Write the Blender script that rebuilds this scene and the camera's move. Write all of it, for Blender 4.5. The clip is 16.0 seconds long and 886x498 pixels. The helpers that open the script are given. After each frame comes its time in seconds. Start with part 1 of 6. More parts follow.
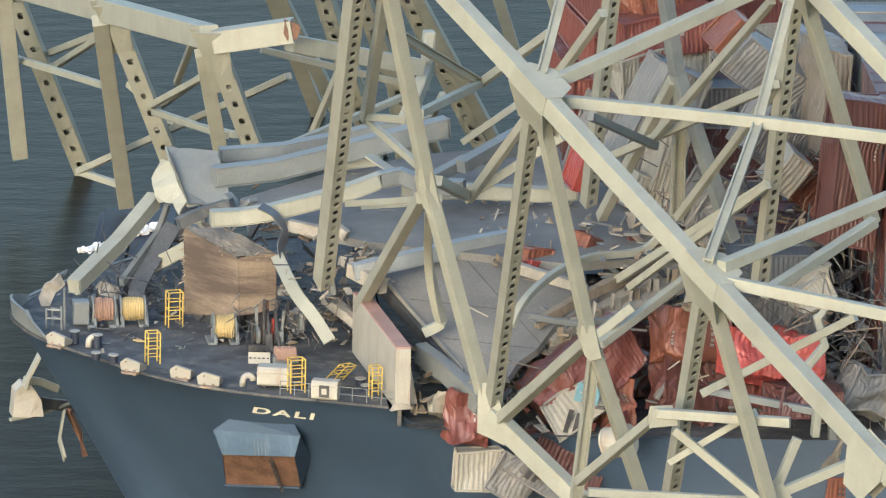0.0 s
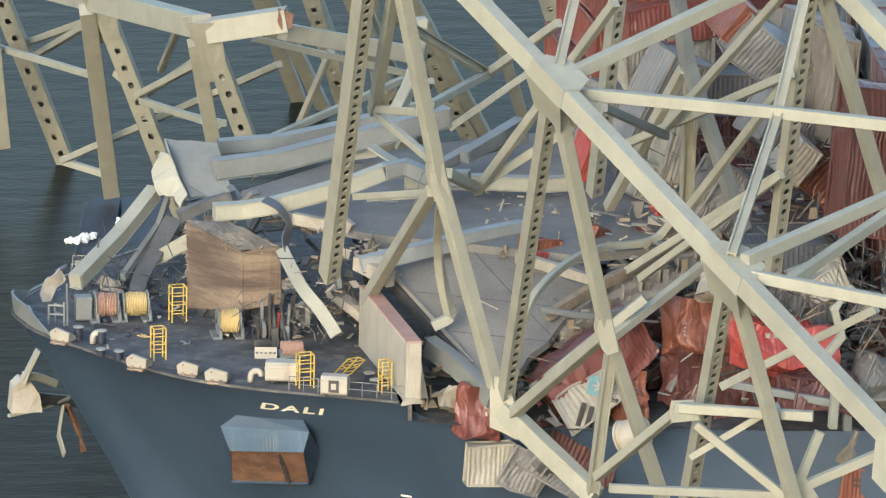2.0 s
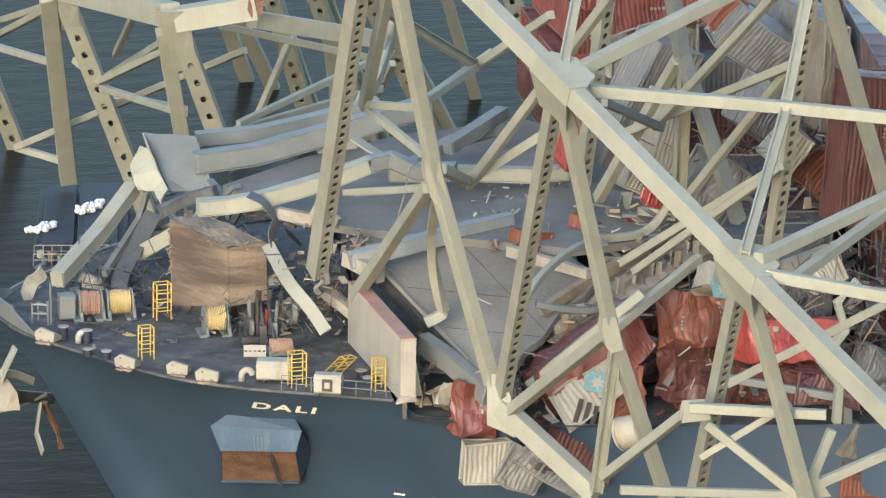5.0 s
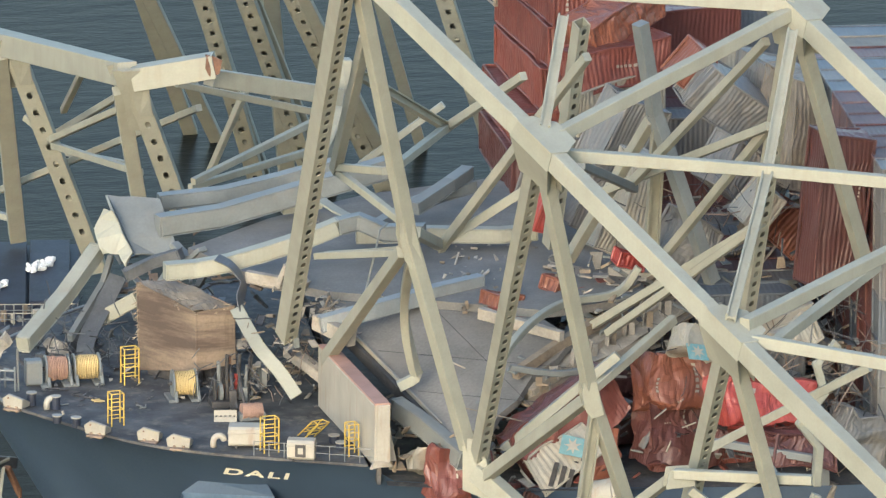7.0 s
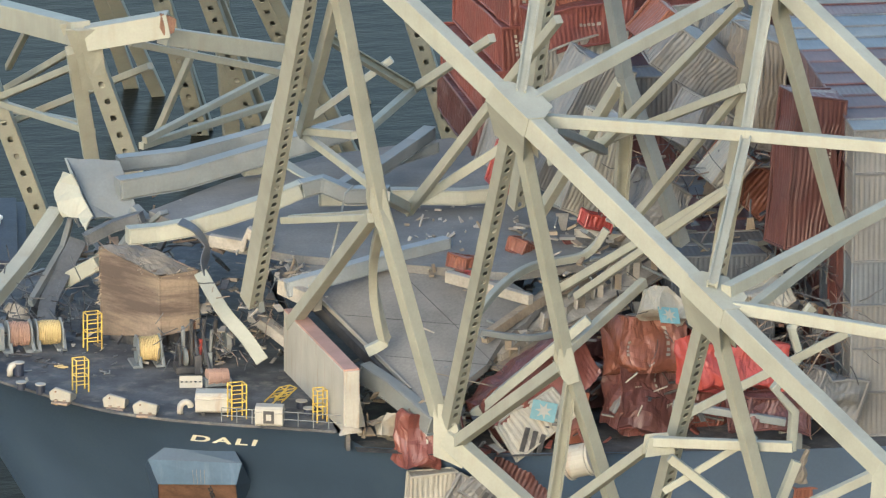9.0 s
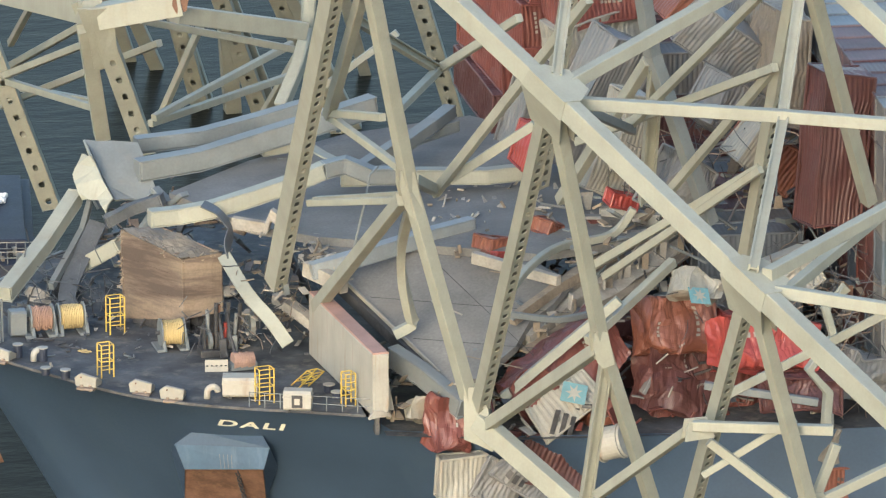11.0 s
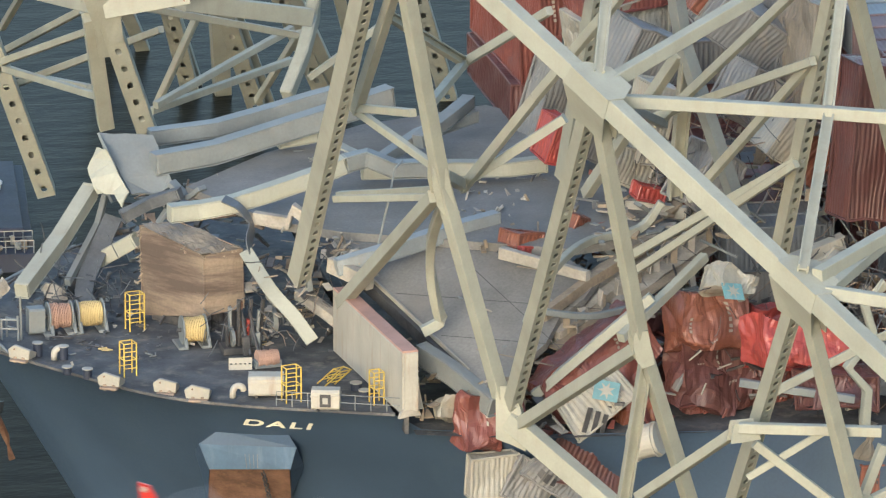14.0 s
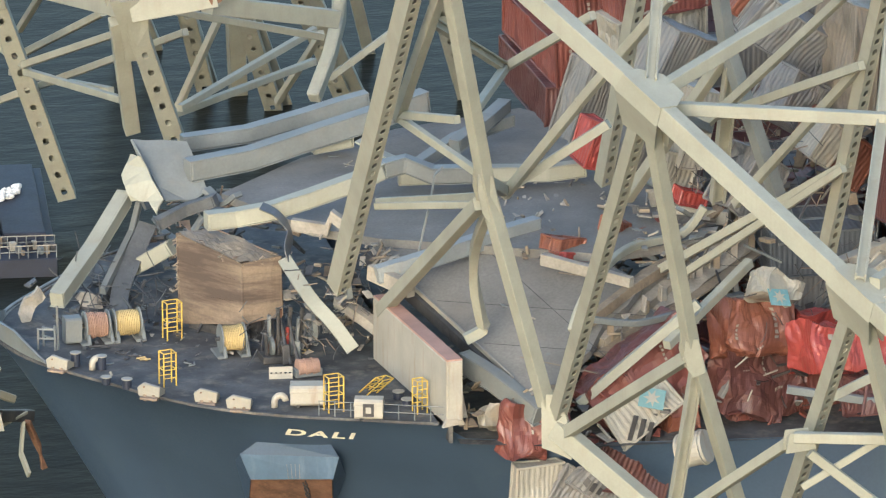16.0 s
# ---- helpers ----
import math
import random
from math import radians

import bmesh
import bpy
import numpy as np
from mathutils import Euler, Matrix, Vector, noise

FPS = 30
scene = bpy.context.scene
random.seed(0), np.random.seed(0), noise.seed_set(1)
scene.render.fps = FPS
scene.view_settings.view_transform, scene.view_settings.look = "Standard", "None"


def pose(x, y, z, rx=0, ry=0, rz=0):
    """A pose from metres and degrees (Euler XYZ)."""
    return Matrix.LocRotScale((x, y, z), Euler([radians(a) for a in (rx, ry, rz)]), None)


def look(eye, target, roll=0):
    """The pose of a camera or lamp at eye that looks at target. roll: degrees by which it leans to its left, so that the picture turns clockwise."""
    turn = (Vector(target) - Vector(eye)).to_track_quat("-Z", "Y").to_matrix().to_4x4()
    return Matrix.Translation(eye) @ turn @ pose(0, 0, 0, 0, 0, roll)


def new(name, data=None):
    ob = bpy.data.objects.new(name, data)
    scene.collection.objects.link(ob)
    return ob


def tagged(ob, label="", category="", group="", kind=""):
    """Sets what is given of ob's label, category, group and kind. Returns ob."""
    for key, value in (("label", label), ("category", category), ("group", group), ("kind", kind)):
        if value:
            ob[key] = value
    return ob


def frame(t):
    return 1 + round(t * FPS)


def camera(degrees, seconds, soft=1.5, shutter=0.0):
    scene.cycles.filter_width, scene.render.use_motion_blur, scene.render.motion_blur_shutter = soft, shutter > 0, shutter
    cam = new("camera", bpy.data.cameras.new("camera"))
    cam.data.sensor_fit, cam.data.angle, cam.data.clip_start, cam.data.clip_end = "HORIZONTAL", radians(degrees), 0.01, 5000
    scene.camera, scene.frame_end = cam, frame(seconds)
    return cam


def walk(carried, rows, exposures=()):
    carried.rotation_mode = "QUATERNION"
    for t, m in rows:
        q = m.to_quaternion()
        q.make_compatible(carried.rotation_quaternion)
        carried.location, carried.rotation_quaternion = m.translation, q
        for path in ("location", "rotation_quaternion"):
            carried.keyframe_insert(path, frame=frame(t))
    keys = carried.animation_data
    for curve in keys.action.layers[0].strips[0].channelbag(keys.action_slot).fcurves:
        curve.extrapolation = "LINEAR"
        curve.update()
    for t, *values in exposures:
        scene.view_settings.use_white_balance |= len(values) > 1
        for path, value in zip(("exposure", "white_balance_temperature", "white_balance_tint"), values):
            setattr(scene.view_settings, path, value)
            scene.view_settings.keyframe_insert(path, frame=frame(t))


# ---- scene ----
cam = camera(4.4, 16.0, soft=1.25, shutter=0.5)
PATH = [
    (0, pose(-119.66, -655.38, 197.66, 75.4333, -1.1307, -11.7141)),
    (0.5, pose(-121.56, -652.89, 197.59, 75.3703, -1.0523, -11.9103)),
    (1, pose(-123.65, -650.48, 197.85, 75.2981, -0.9799, -12.1366)),
    (1.5, pose(-125.79, -648.38, 198.07, 75.2455, -0.9252, -12.3700)),
    (2, pose(-128.07, -646.38, 198.49, 75.1833, -0.8432, -12.6121)),
    (2.5, pose(-130.28, -644.40, 199.02, 75.1272, -0.8370, -12.8282)),
    (3, pose(-132.57, -642.21, 199.60, 75.0669, -0.7828, -13.0830)),
    (3.5, pose(-134.55, -639.94, 200.10, 75.0007, -0.7308, -13.3208)),
    (4, pose(-136.58, -637.64, 200.58, 74.9101, -0.6538, -13.5644)),
    (4.2, pose(-137.27, -636.77, 200.84, 74.8650, -0.6200, -13.6620)),
    (6.3, pose(-145.85, -628.38, 203.49, 74.5065, -0.3683, -14.7010)),
    (6.5, pose(-146.57, -627.61, 203.80, 74.5649, -0.3373, -14.8159)),
    (7, pose(-148.21, -625.50, 204.46, 74.6502, -0.3093, -15.0789)),
    (7.5, pose(-149.68, -623.11, 204.93, 74.5612, -0.2611, -15.3364)),
    (8, pose(-151.32, -620.81, 205.41, 74.3776, -0.2181, -15.6006)),
    (8.5, pose(-153.14, -618.68, 205.83, 74.2580, -0.2475, -15.8597)),
    (9, pose(-154.75, -616.60, 206.30, 74.1620, -0.2363, -16.0348)),
    (9.2, pose(-155.45, -615.82, 206.50, 74.1264, -0.2110, -16.0979)),
    (11.3, pose(-163.42, -607.51, 208.66, 73.7148, -0.0422, -16.9109)),
    (11.5, pose(-164.09, -606.51, 208.78, 73.6814, -0.1063, -16.9669)),
    (12, pose(-165.52, -604.30, 209.01, 73.6195, -0.0908, -17.1538)),
    (12.5, pose(-166.89, -601.60, 209.23, 73.5481, -0.0499, -17.3442)),
    (13, pose(-168.45, -599.31, 209.42, 73.4919, -0.0367, -17.5262)),
    (13.5, pose(-170.24, -597.09, 210.02, 73.3987, -0.0057, -17.7090)),
    (14, pose(-172.04, -594.93, 210.51, 73.3180, 0.0092, -17.8843)),
    (14.5, pose(-173.93, -592.64, 210.80, 73.2574, 0.0255, -18.0631)),
    (15, pose(-175.62, -590.32, 211.13, 73.1946, 0.0543, -18.2299)),
    (15.5, pose(-177.23, -588.14, 211.41, 73.1446, 0.0929, -18.3910)),
    (16, pose(-178.61, -586.14, 211.49, 73.1110, 0.1755, -18.5416)),
]
walk(cam, PATH, exposures=[(0.0, 1.39, 5850, 8), (16.0, 1.39, 5850, 8)])

# world: hazy early daylight, soft low sun from ahead of the ship
SUN = Vector((-0.5, -0.8, 0.29)).normalized()
world = bpy.data.worlds.new("sky")
scene.world = world
world.use_nodes = True
wn = world.node_tree.nodes
sky = wn.new("ShaderNodeTexSky")
sky.sky_type, sky.sun_disc = "NISHITA", False
sky.sun_elevation, sky.sun_rotation = math.asin(SUN.z), math.atan2(SUN.x, SUN.y)
sky.dust_density, sky.air_density, sky.ozone_density = 2.0, 1.2, 0.9
wn["Background"].inputs["Strength"].default_value = 0.15
world.node_tree.links.new(sky.outputs[0], wn["Background"].inputs["Color"])
sun = new("sun", bpy.data.lights.new("sun", "SUN"))
sun.data.energy, sun.data.angle, sun.data.color = 0.62, radians(20.0), (1.0, 0.97, 0.93)
sun.matrix_world = look(SUN * 300, (0, 0, 0))


# ---- materials ----
def material(name, color, rough=0.6, metal=0.0, vary=0.12, scale=1.5, stain=None, stain_amount=0.45, bump=0.15, grain=18.0, random_tint=0.0, streak=False, band=False):
    """Base colour with broad blotches, fine grain, stains and relief."""
    m = bpy.data.materials.new(name)
    m.use_nodes = True
    nt = m.node_tree
    n, l = nt.nodes, nt.links
    bsdf = n["Principled BSDF"]
    geo = n.new("ShaderNodeNewGeometry")
    big = n.new("ShaderNodeTexNoise")
    big.inputs["Scale"].default_value, big.inputs["Detail"].default_value = scale * 0.35, 5
    fine = n.new("ShaderNodeTexNoise")
    fine.inputs["Scale"].default_value, fine.inputs["Detail"].default_value = grain * 0.35, 4
    l.new(geo.outputs["Position"], big.inputs["Vector"])
    l.new(geo.outputs["Position"], fine.inputs["Vector"])
    mix = n.new("ShaderNodeMix")
    mix.data_type = "RGBA"
    lo = [c * (1 - vary * 1.6) for c in color]
    hi = [min(1, c * (1 + vary)) for c in color]
    mix.inputs["A"].default_value, mix.inputs["B"].default_value = (*lo, 1), (*hi, 1)
    ramp = n.new("ShaderNodeMapRange")
    ramp.inputs["From Min"].default_value, ramp.inputs["From Max"].default_value = 0.3, 0.7
    l.new(big.outputs["Fac"], ramp.inputs["Value"])
    l.new(ramp.outputs["Result"], mix.inputs["Factor"])
    out = mix.outputs["Result"]
    g = n.new("ShaderNodeMix")
    g.data_type, g.blend_type = "RGBA", "OVERLAY"
    g.inputs["Factor"].default_value = vary * 1.5
    l.new(out, g.inputs["A"])
    l.new(fine.outputs["Fac"], g.inputs["B"])
    out = g.outputs["Result"]
    if stain:
        st = n.new("ShaderNodeTexNoise")
        st.inputs["Scale"].default_value, st.inputs["Detail"].default_value, st.inputs["Roughness"].default_value = 0.55 * scale, 8, 0.68
        if streak or band:
            mp = n.new("ShaderNodeMapping")
            mp.inputs["Scale"].default_value = (0.3, 0.3, 2.4) if band else (1.6, 1.6, 0.22)
            l.new(geo.outputs["Position"], mp.inputs["Vector"])
            l.new(mp.outputs["Vector"], st.inputs["Vector"])
        else:
            l.new(geo.outputs["Position"], st.inputs["Vector"])
        sr = n.new("ShaderNodeMapRange")
        sr.inputs["From Min"].default_value, sr.inputs["From Max"].default_value = (0.42, 0.6) if band else (0.52, 0.72)
        sr.inputs["To Max"].default_value = stain_amount
        l.new(st.outputs["Fac"], sr.inputs["Value"])
        sm = n.new("ShaderNodeMix")
        sm.data_type = "RGBA"
        sm.inputs["B"].default_value = (*stain, 1)
        l.new(sr.outputs["Result"], sm.inputs["Factor"])
        l.new(out, sm.inputs["A"])
        out = sm.outputs["Result"]
    if random_tint:
        oi = n.new("ShaderNodeObjectInfo")
        hs = n.new("ShaderNodeHueSaturation")
        vr = n.new("ShaderNodeMapRange")
        vr.inputs["To Min"].default_value, vr.inputs["To Max"].default_value = 1 - random_tint, 1 + random_tint
        l.new(oi.outputs["Random"], vr.inputs["Value"])
        l.new(vr.outputs["Result"], hs.inputs["Value"])
        l.new(out, hs.inputs["Color"])
        out = hs.outputs["Color"]
    l.new(out, bsdf.inputs["Base Color"])
    rr = n.new("ShaderNodeMapRange")
    rr.inputs["To Min"].default_value, rr.inputs["To Max"].default_value = max(0.05, rough - 0.12), min(1, rough + 0.12)
    l.new(fine.outputs["Fac"], rr.inputs["Value"])
    l.new(rr.outputs["Result"], bsdf.inputs["Roughness"])
    bsdf.inputs["Metallic"].default_value = metal
    bp = n.new("ShaderNodeBump")
    bp.inputs["Strength"].default_value, bp.inputs["Distance"].default_value = bump, 0.03
    l.new(fine.outputs["Fac"], bp.inputs["Height"])
    l.new(bp.outputs["Normal"], bsdf.inputs["Normal"])
    return m


RUST = (0.16, 0.07, 0.035)
DUST = (0.23, 0.2, 0.16)
M_TRUSS = material("truss_paint", (0.3, 0.3, 0.245), 0.55, vary=0.07, stain=(0.25, 0.225, 0.17), stain_amount=0.45, bump=0.08, random_tint=0.05, streak=True)
M_GREY = material("grey_steel", (0.175, 0.188, 0.184), 0.5, vary=0.1, stain=(0.22, 0.2, 0.17), bump=0.1, random_tint=0.12)
M_PALE = material("pale_grey_steel", (0.25, 0.27, 0.272), 0.5, vary=0.1, stain=(0.24, 0.22, 0.19), bump=0.08, streak=True)
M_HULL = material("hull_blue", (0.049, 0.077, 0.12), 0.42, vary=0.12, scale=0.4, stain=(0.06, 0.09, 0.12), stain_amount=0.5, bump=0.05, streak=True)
# Anchor hood front only: a brighter version of the hull blue.
M_BLUE = material("hood_front_blue", (0.085, 0.132, 0.19), 0.45, vary=0.1, bump=0.05, stain=(0.3, 0.33, 0.36), stain_amount=0.25, streak=True)
M_DECK = material("deck_paint", (0.076, 0.077, 0.08), 0.75, vary=0.36, scale=1.6, stain=DUST, stain_amount=0.7, bump=0.25)
M_ROAD = material("road_asphalt", (0.18, 0.174, 0.16), 0.85, vary=0.22, scale=0.6, stain=(0.2, 0.18, 0.155), stain_amount=0.6, bump=0.3)
M_CONC = material("concrete", (0.34, 0.31, 0.26), 0.85, vary=0.18, stain=(0.2, 0.17, 0.13), stain_amount=0.6, bump=0.5)
M_WHITE = material("white_paint", (0.38, 0.36, 0.305), 0.5, vary=0.08, stain=(0.27, 0.19, 0.12), stain_amount=0.75, bump=0.12, streak=True)
M_PINK = material("pink_oxide", (0.42, 0.25, 0.2), 0.65, vary=0.12, stain=(0.3, 0.2, 0.16), bump=0.08)
M_YELLOW = material("yellow_paint", (0.52, 0.37, 0.07), 0.5, vary=0.12, stain=RUST, stain_amount=0.5, bump=0.05)
M_ROPE = material("yellow_rope", (0.42, 0.325, 0.15), 0.85, vary=0.2, grain=50, bump=0.5)
M_ROPE2 = material("pink_rope", (0.36, 0.225, 0.165), 0.85, vary=0.2, grain=50, bump=0.5)
M_RUST = material("rust", (0.17, 0.092, 0.058), 0.85, vary=0.3, scale=2, stain=(0.34, 0.2, 0.11), bump=0.4, streak=True)
M_SHEATH = material("torn_sheathing", (0.215, 0.165, 0.118), 0.85, vary=0.22, scale=0.6, random_tint=0.1, stain=(0.075, 0.055, 0.044), stain_amount=0.95, bump=0.5, band=True)
M_TAN = material("tan_sheathing", (0.26, 0.21, 0.15), 0.8, vary=0.2, scale=1.0, random_tint=0.12, stain=(0.12, 0.09, 0.07), stain_amount=0.9, bump=0.4)
M_TAN_DARK = material("brown_timber", (0.26, 0.195, 0.145), 0.85, vary=0.2, random_tint=0.12, stain=(0.1, 0.075, 0.06), bump=0.4)
M_DARK = material("dark_steel", (0.075, 0.074, 0.076), 0.55, metal=0.3, vary=0.3, stain=DUST, stain_amount=0.4, bump=0.2)
M_IRON = material("bare_grey_steel", (0.09, 0.095, 0.1), 0.45, vary=0.2, stain=(0.2, 0.19, 0.17), stain_amount=0.4, bump=0.15)
M_JOINT = material("joint_tar", (0.07, 0.068, 0.065), 0.95, vary=0.2, bump=0.1)
M_NAVY = material("navy_cover", (0.018, 0.024, 0.042), 0.6, vary=0.2, bump=0.2)
M_LETTER = material("cream_letter", (0.78, 0.74, 0.58), 0.6, vary=0.05, bump=0.02)
M_TEAL = material("teal_paint", (0.13, 0.26, 0.28), 0.5, vary=0.1, stain=(0.5, 0.52, 0.48), bump=0.08)
M_SACK = material("white_sacking", (0.72, 0.72, 0.7), 0.7, vary=0.12, bump=0.4)
C_RED = material("red_container", (0.145, 0.048, 0.038), 0.4, vary=0.12, stain=(0.17, 0.06, 0.045), stain_amount=0.6, bump=0.1, random_tint=0.22)
C_BRIGHT = material("bright_red_container", (0.29, 0.048, 0.038), 0.38, vary=0.1, stain=(0.25, 0.07, 0.05), bump=0.1, random_tint=0.1)
C_ORANGE = material("orange_container", (0.2, 0.074, 0.046), 0.4, vary=0.12, stain=(0.27, 0.12, 0.08), bump=0.1, random_tint=0.1)
C_MAROON = material("maroon_container", (0.105, 0.043, 0.038), 0.45, vary=0.15, stain=(0.1, 0.05, 0.04), bump=0.1, random_tint=0.2)
C_TAN = material("tan_container", (0.2, 0.172, 0.135), 0.55, vary=0.14, stain=(0.13, 0.1, 0.075), stain_amount=0.6, bump=0.1, random_tint=0.12, streak=True)
C_GREY = material("grey_container", (0.175, 0.172, 0.165), 0.5, vary=0.1, stain=(0.27, 0.23, 0.18), stain_amount=0.6, bump=0.1, random_tint=0.15, streak=True)
C_WHITE = material("white_container", (0.3, 0.285, 0.24), 0.5, vary=0.1, stain=(0.33, 0.25, 0.17), stain_amount=0.6, bump=0.1, random_tint=0.08, streak=True)
M_RED = material("signal_red", (0.4, 0.035, 0.026), 0.35, vary=0.05, bump=0.02)
M_BLADE = material("blade_grey", (0.2, 0.22, 0.235), 0.45, vary=0.06, bump=0.02)
C_PLUM = material("plum_container", (0.14, 0.09, 0.088), 0.6, vary=0.15, stain=(0.09, 0.07, 0.07), stain_amount=0.6, bump=0.1, random_tint=0.15)
C_BLUE = material("blue_container", (0.13, 0.145, 0.16), 0.5, vary=0.12, stain=(0.1, 0.1, 0.1), bump=0.1, random_tint=0.2)

M_WATER = bpy.data.materials.new("river_water")
M_WATER.use_nodes = True
_n, _l = M_WATER.node_tree.nodes, M_WATER.node_tree.links
_b = _n["Principled BSDF"]
_b.inputs["Base Color"].default_value, _b.inputs["Roughness"].default_value, _b.inputs["IOR"].default_value = (0.0178, 0.0195, 0.0158, 1), 0.3, 1.33
_b.inputs["Specular IOR Level"].default_value = 0.03
_g = _n.new("ShaderNodeNewGeometry")
_m = _n.new("ShaderNodeMapping")
_m.inputs["Scale"].default_value, _m.inputs["Rotation"].default_value = (1.0, 2.2, 1.0), (0, 0, 0.5)
_w1, _w2 = _n.new("ShaderNodeTexNoise"), _n.new("ShaderNodeTexNoise")
_w1.inputs["Scale"].default_value, _w1.inputs["Detail"].default_value = 0.22, 6
_w2.inputs["Scale"].default_value, _w2.inputs["Detail"].default_value = 1.3, 4
_l.new(_g.outputs["Position"], _m.inputs["Vector"])
_a = _n.new("ShaderNodeMath")
_a.operation, _a.inputs[1].default_value = "MULTIPLY_ADD", 0.25
_p = _n.new("ShaderNodeBump")
_p.inputs["Strength"].default_value, _p.inputs["Distance"].default_value = 0.12, 0.8
_l.new(_m.outputs["Vector"], _w1.inputs["Vector"]), _l.new(_m.outputs["Vector"], _w2.inputs["Vector"])
_l.new(_w2.outputs["Fac"], _a.inputs[0]), _l.new(_w1.outputs["Fac"], _a.inputs[2])
_l.new(_a.outputs[0], _p.inputs["Height"]), _l.new(_p.outputs["Normal"], _b.inputs["Normal"])


# ---- building blocks ----
def origin(ob):
    p = Vector((0, 0, 0))
    while ob:
        p += ob.location
        ob = ob.parent
    return p


def part(name, bm, mat, parent=None, label="", smooth=False):
    """One mesh object; the bmesh is in world coordinates."""
    off = origin(parent) if parent else Vector((0, 0, 0))
    if parent:
        bmesh.ops.translate(bm, verts=bm.verts, vec=-off)
    me = bpy.data.meshes.new(name)
    bm.to_mesh(me)
    bm.free()
    if smooth:
        for f in me.polygons:
            f.use_smooth = True
    me.materials.append(mat)
    ob = new(name, me)
    ob.parent = parent
    if label:
        ob["label"] = label
    return ob


def thing(name, at, label, category, group="", kind=""):
    ob = new(name)
    ob.location = at
    return tagged(ob, label, category, group, kind)


def frame_of(a, b, up=(0, 0, 1), roll=0.0):
    a, b = Vector(a), Vector(b)
    d = (b - a).normalized()
    u = Vector(up)
    if abs(d.dot(u)) > 0.95:
        u = Vector((0, -1, 0.3))
    s = d.cross(u).normalized()
    u = s.cross(d).normalized()
    if roll:
        c, q = math.cos(radians(roll)), math.sin(radians(roll))
        s, u = s * c + u * q, u * c - s * q
    return a, b, d, s, u


def add_box(bm, a, b, w, h, up=(0, 0, 1), roll=0.0, bevel=0.04, w2=None, h2=None):
    """A bevelled bar of width w and height h from a to b."""
    a, b, d, s, u = frame_of(a, b, up, roll)
    rings = []
    for p, ww, hh in ((a, w, h), (b, w2 or w, h2 or h)):
        k = min(bevel, ww * 0.25, hh * 0.25)
        ring = []
        for sx, sy, fx, fy in ((-1, -1, 1, 0), (1, -1, -1, 0), (1, -1, 0, 1), (1, 1, 0, -1), (1, 1, -1, 0), (-1, 1, 1, 0), (-1, 1, 0, -1), (-1, -1, 0, 1)):
            ring.append(bm.verts.new(p + s * (sx * ww / 2 + fx * k) + u * (sy * hh / 2 + fy * k)))
        rings.append(ring)
    for i in range(8):
        j = (i + 1) % 8
        bm.faces.new((rings[0][i], rings[0][j], rings[1][j], rings[1][i]))
    bm.faces.new(rings[0][::-1])
    bm.faces.new(rings[1])
    return bm


def beam(name, a, b, w, h, parent, mat=None, up=(0, 0, 1), roll=0.0, label=""):
    return part(name, add_box(bmesh.new(), a, b, w, h, up, roll), mat or M_TRUSS, parent, label)


def hbeam(name, a, b, w, h, parent, mat=None, up=(0, 0, 1), roll=0.0, label=""):
    """An I section: two flanges and a web, in one closed profile."""
    bm = bmesh.new()
    a, b, d, s, u = frame_of(a, b, up, roll)
    t, q = h * 0.17, w * 0.14
    prof = ((-w / 2, -h / 2), (w / 2, -h / 2), (w / 2, -h / 2 + t), (q, -h / 2 + t), (q, h / 2 - t), (w / 2, h / 2 - t), (w / 2, h / 2), (-w / 2, h / 2), (-w / 2, h / 2 - t), (-q, h / 2 - t), (-q, -h / 2 + t), (-w / 2, -h / 2 + t))
    rings = [[bm.verts.new(p + s * x + u * y) for x, y in prof] for p in (a, b)]
    for i in range(12):
        j = (i + 1) % 12
        bm.faces.new((rings[0][i], rings[0][j], rings[1][j], rings[1][i]))
    bm.faces.new(rings[0][::-1]), bm.faces.new(rings[1])
    return part(name, bm, mat or M_TRUSS, parent, label)


def holed(bm, a, b, w, normal, t, pitch, hole_w, hole_l):
    """A plate from a to b with a row of oval holes."""
    a, b = Vector(a), Vector(b)
    d = (b - a).normalized()
    nrm = Vector(normal).normalized()
    s = d.cross(nrm).normalized()
    length = (b - a).length
    count = max(1, int(length / pitch))
    step = length / count
    for layer in (0, 1):
        o = nrm * (t * (0.5 - layer))
        for i in range(count):
            c = a + d * (step * (i + 0.5)) + o
            oval, edge = [], []
            for k in range(16):
                an = 2 * math.pi * k / 16
                cx, cy = math.cos(an), math.sin(an)
                oval.append(bm.verts.new(c + s * (cx * hole_w / 2) + d * (cy * hole_w / 2 + math.copysign(hole_l / 2 - hole_w / 2, cy) * (abs(cy) > 0.01))))
                m = max(abs(cx), abs(cy))
                edge.append(bm.verts.new(c + s * (cx / m * w / 2) + d * (cy / m * step / 2)))
            for k in range(16):
                j = (k + 1) % 16
                bm.faces.new((edge[k], edge[j], oval[j], oval[k]))
            if layer == 0:
                inner = [bm.verts.new(v.co - nrm * t) for v in oval]
                for k in range(16):
                    j = (k + 1) % 16
                    bm.faces.new((oval[k], oval[j], inner[j], inner[k]))


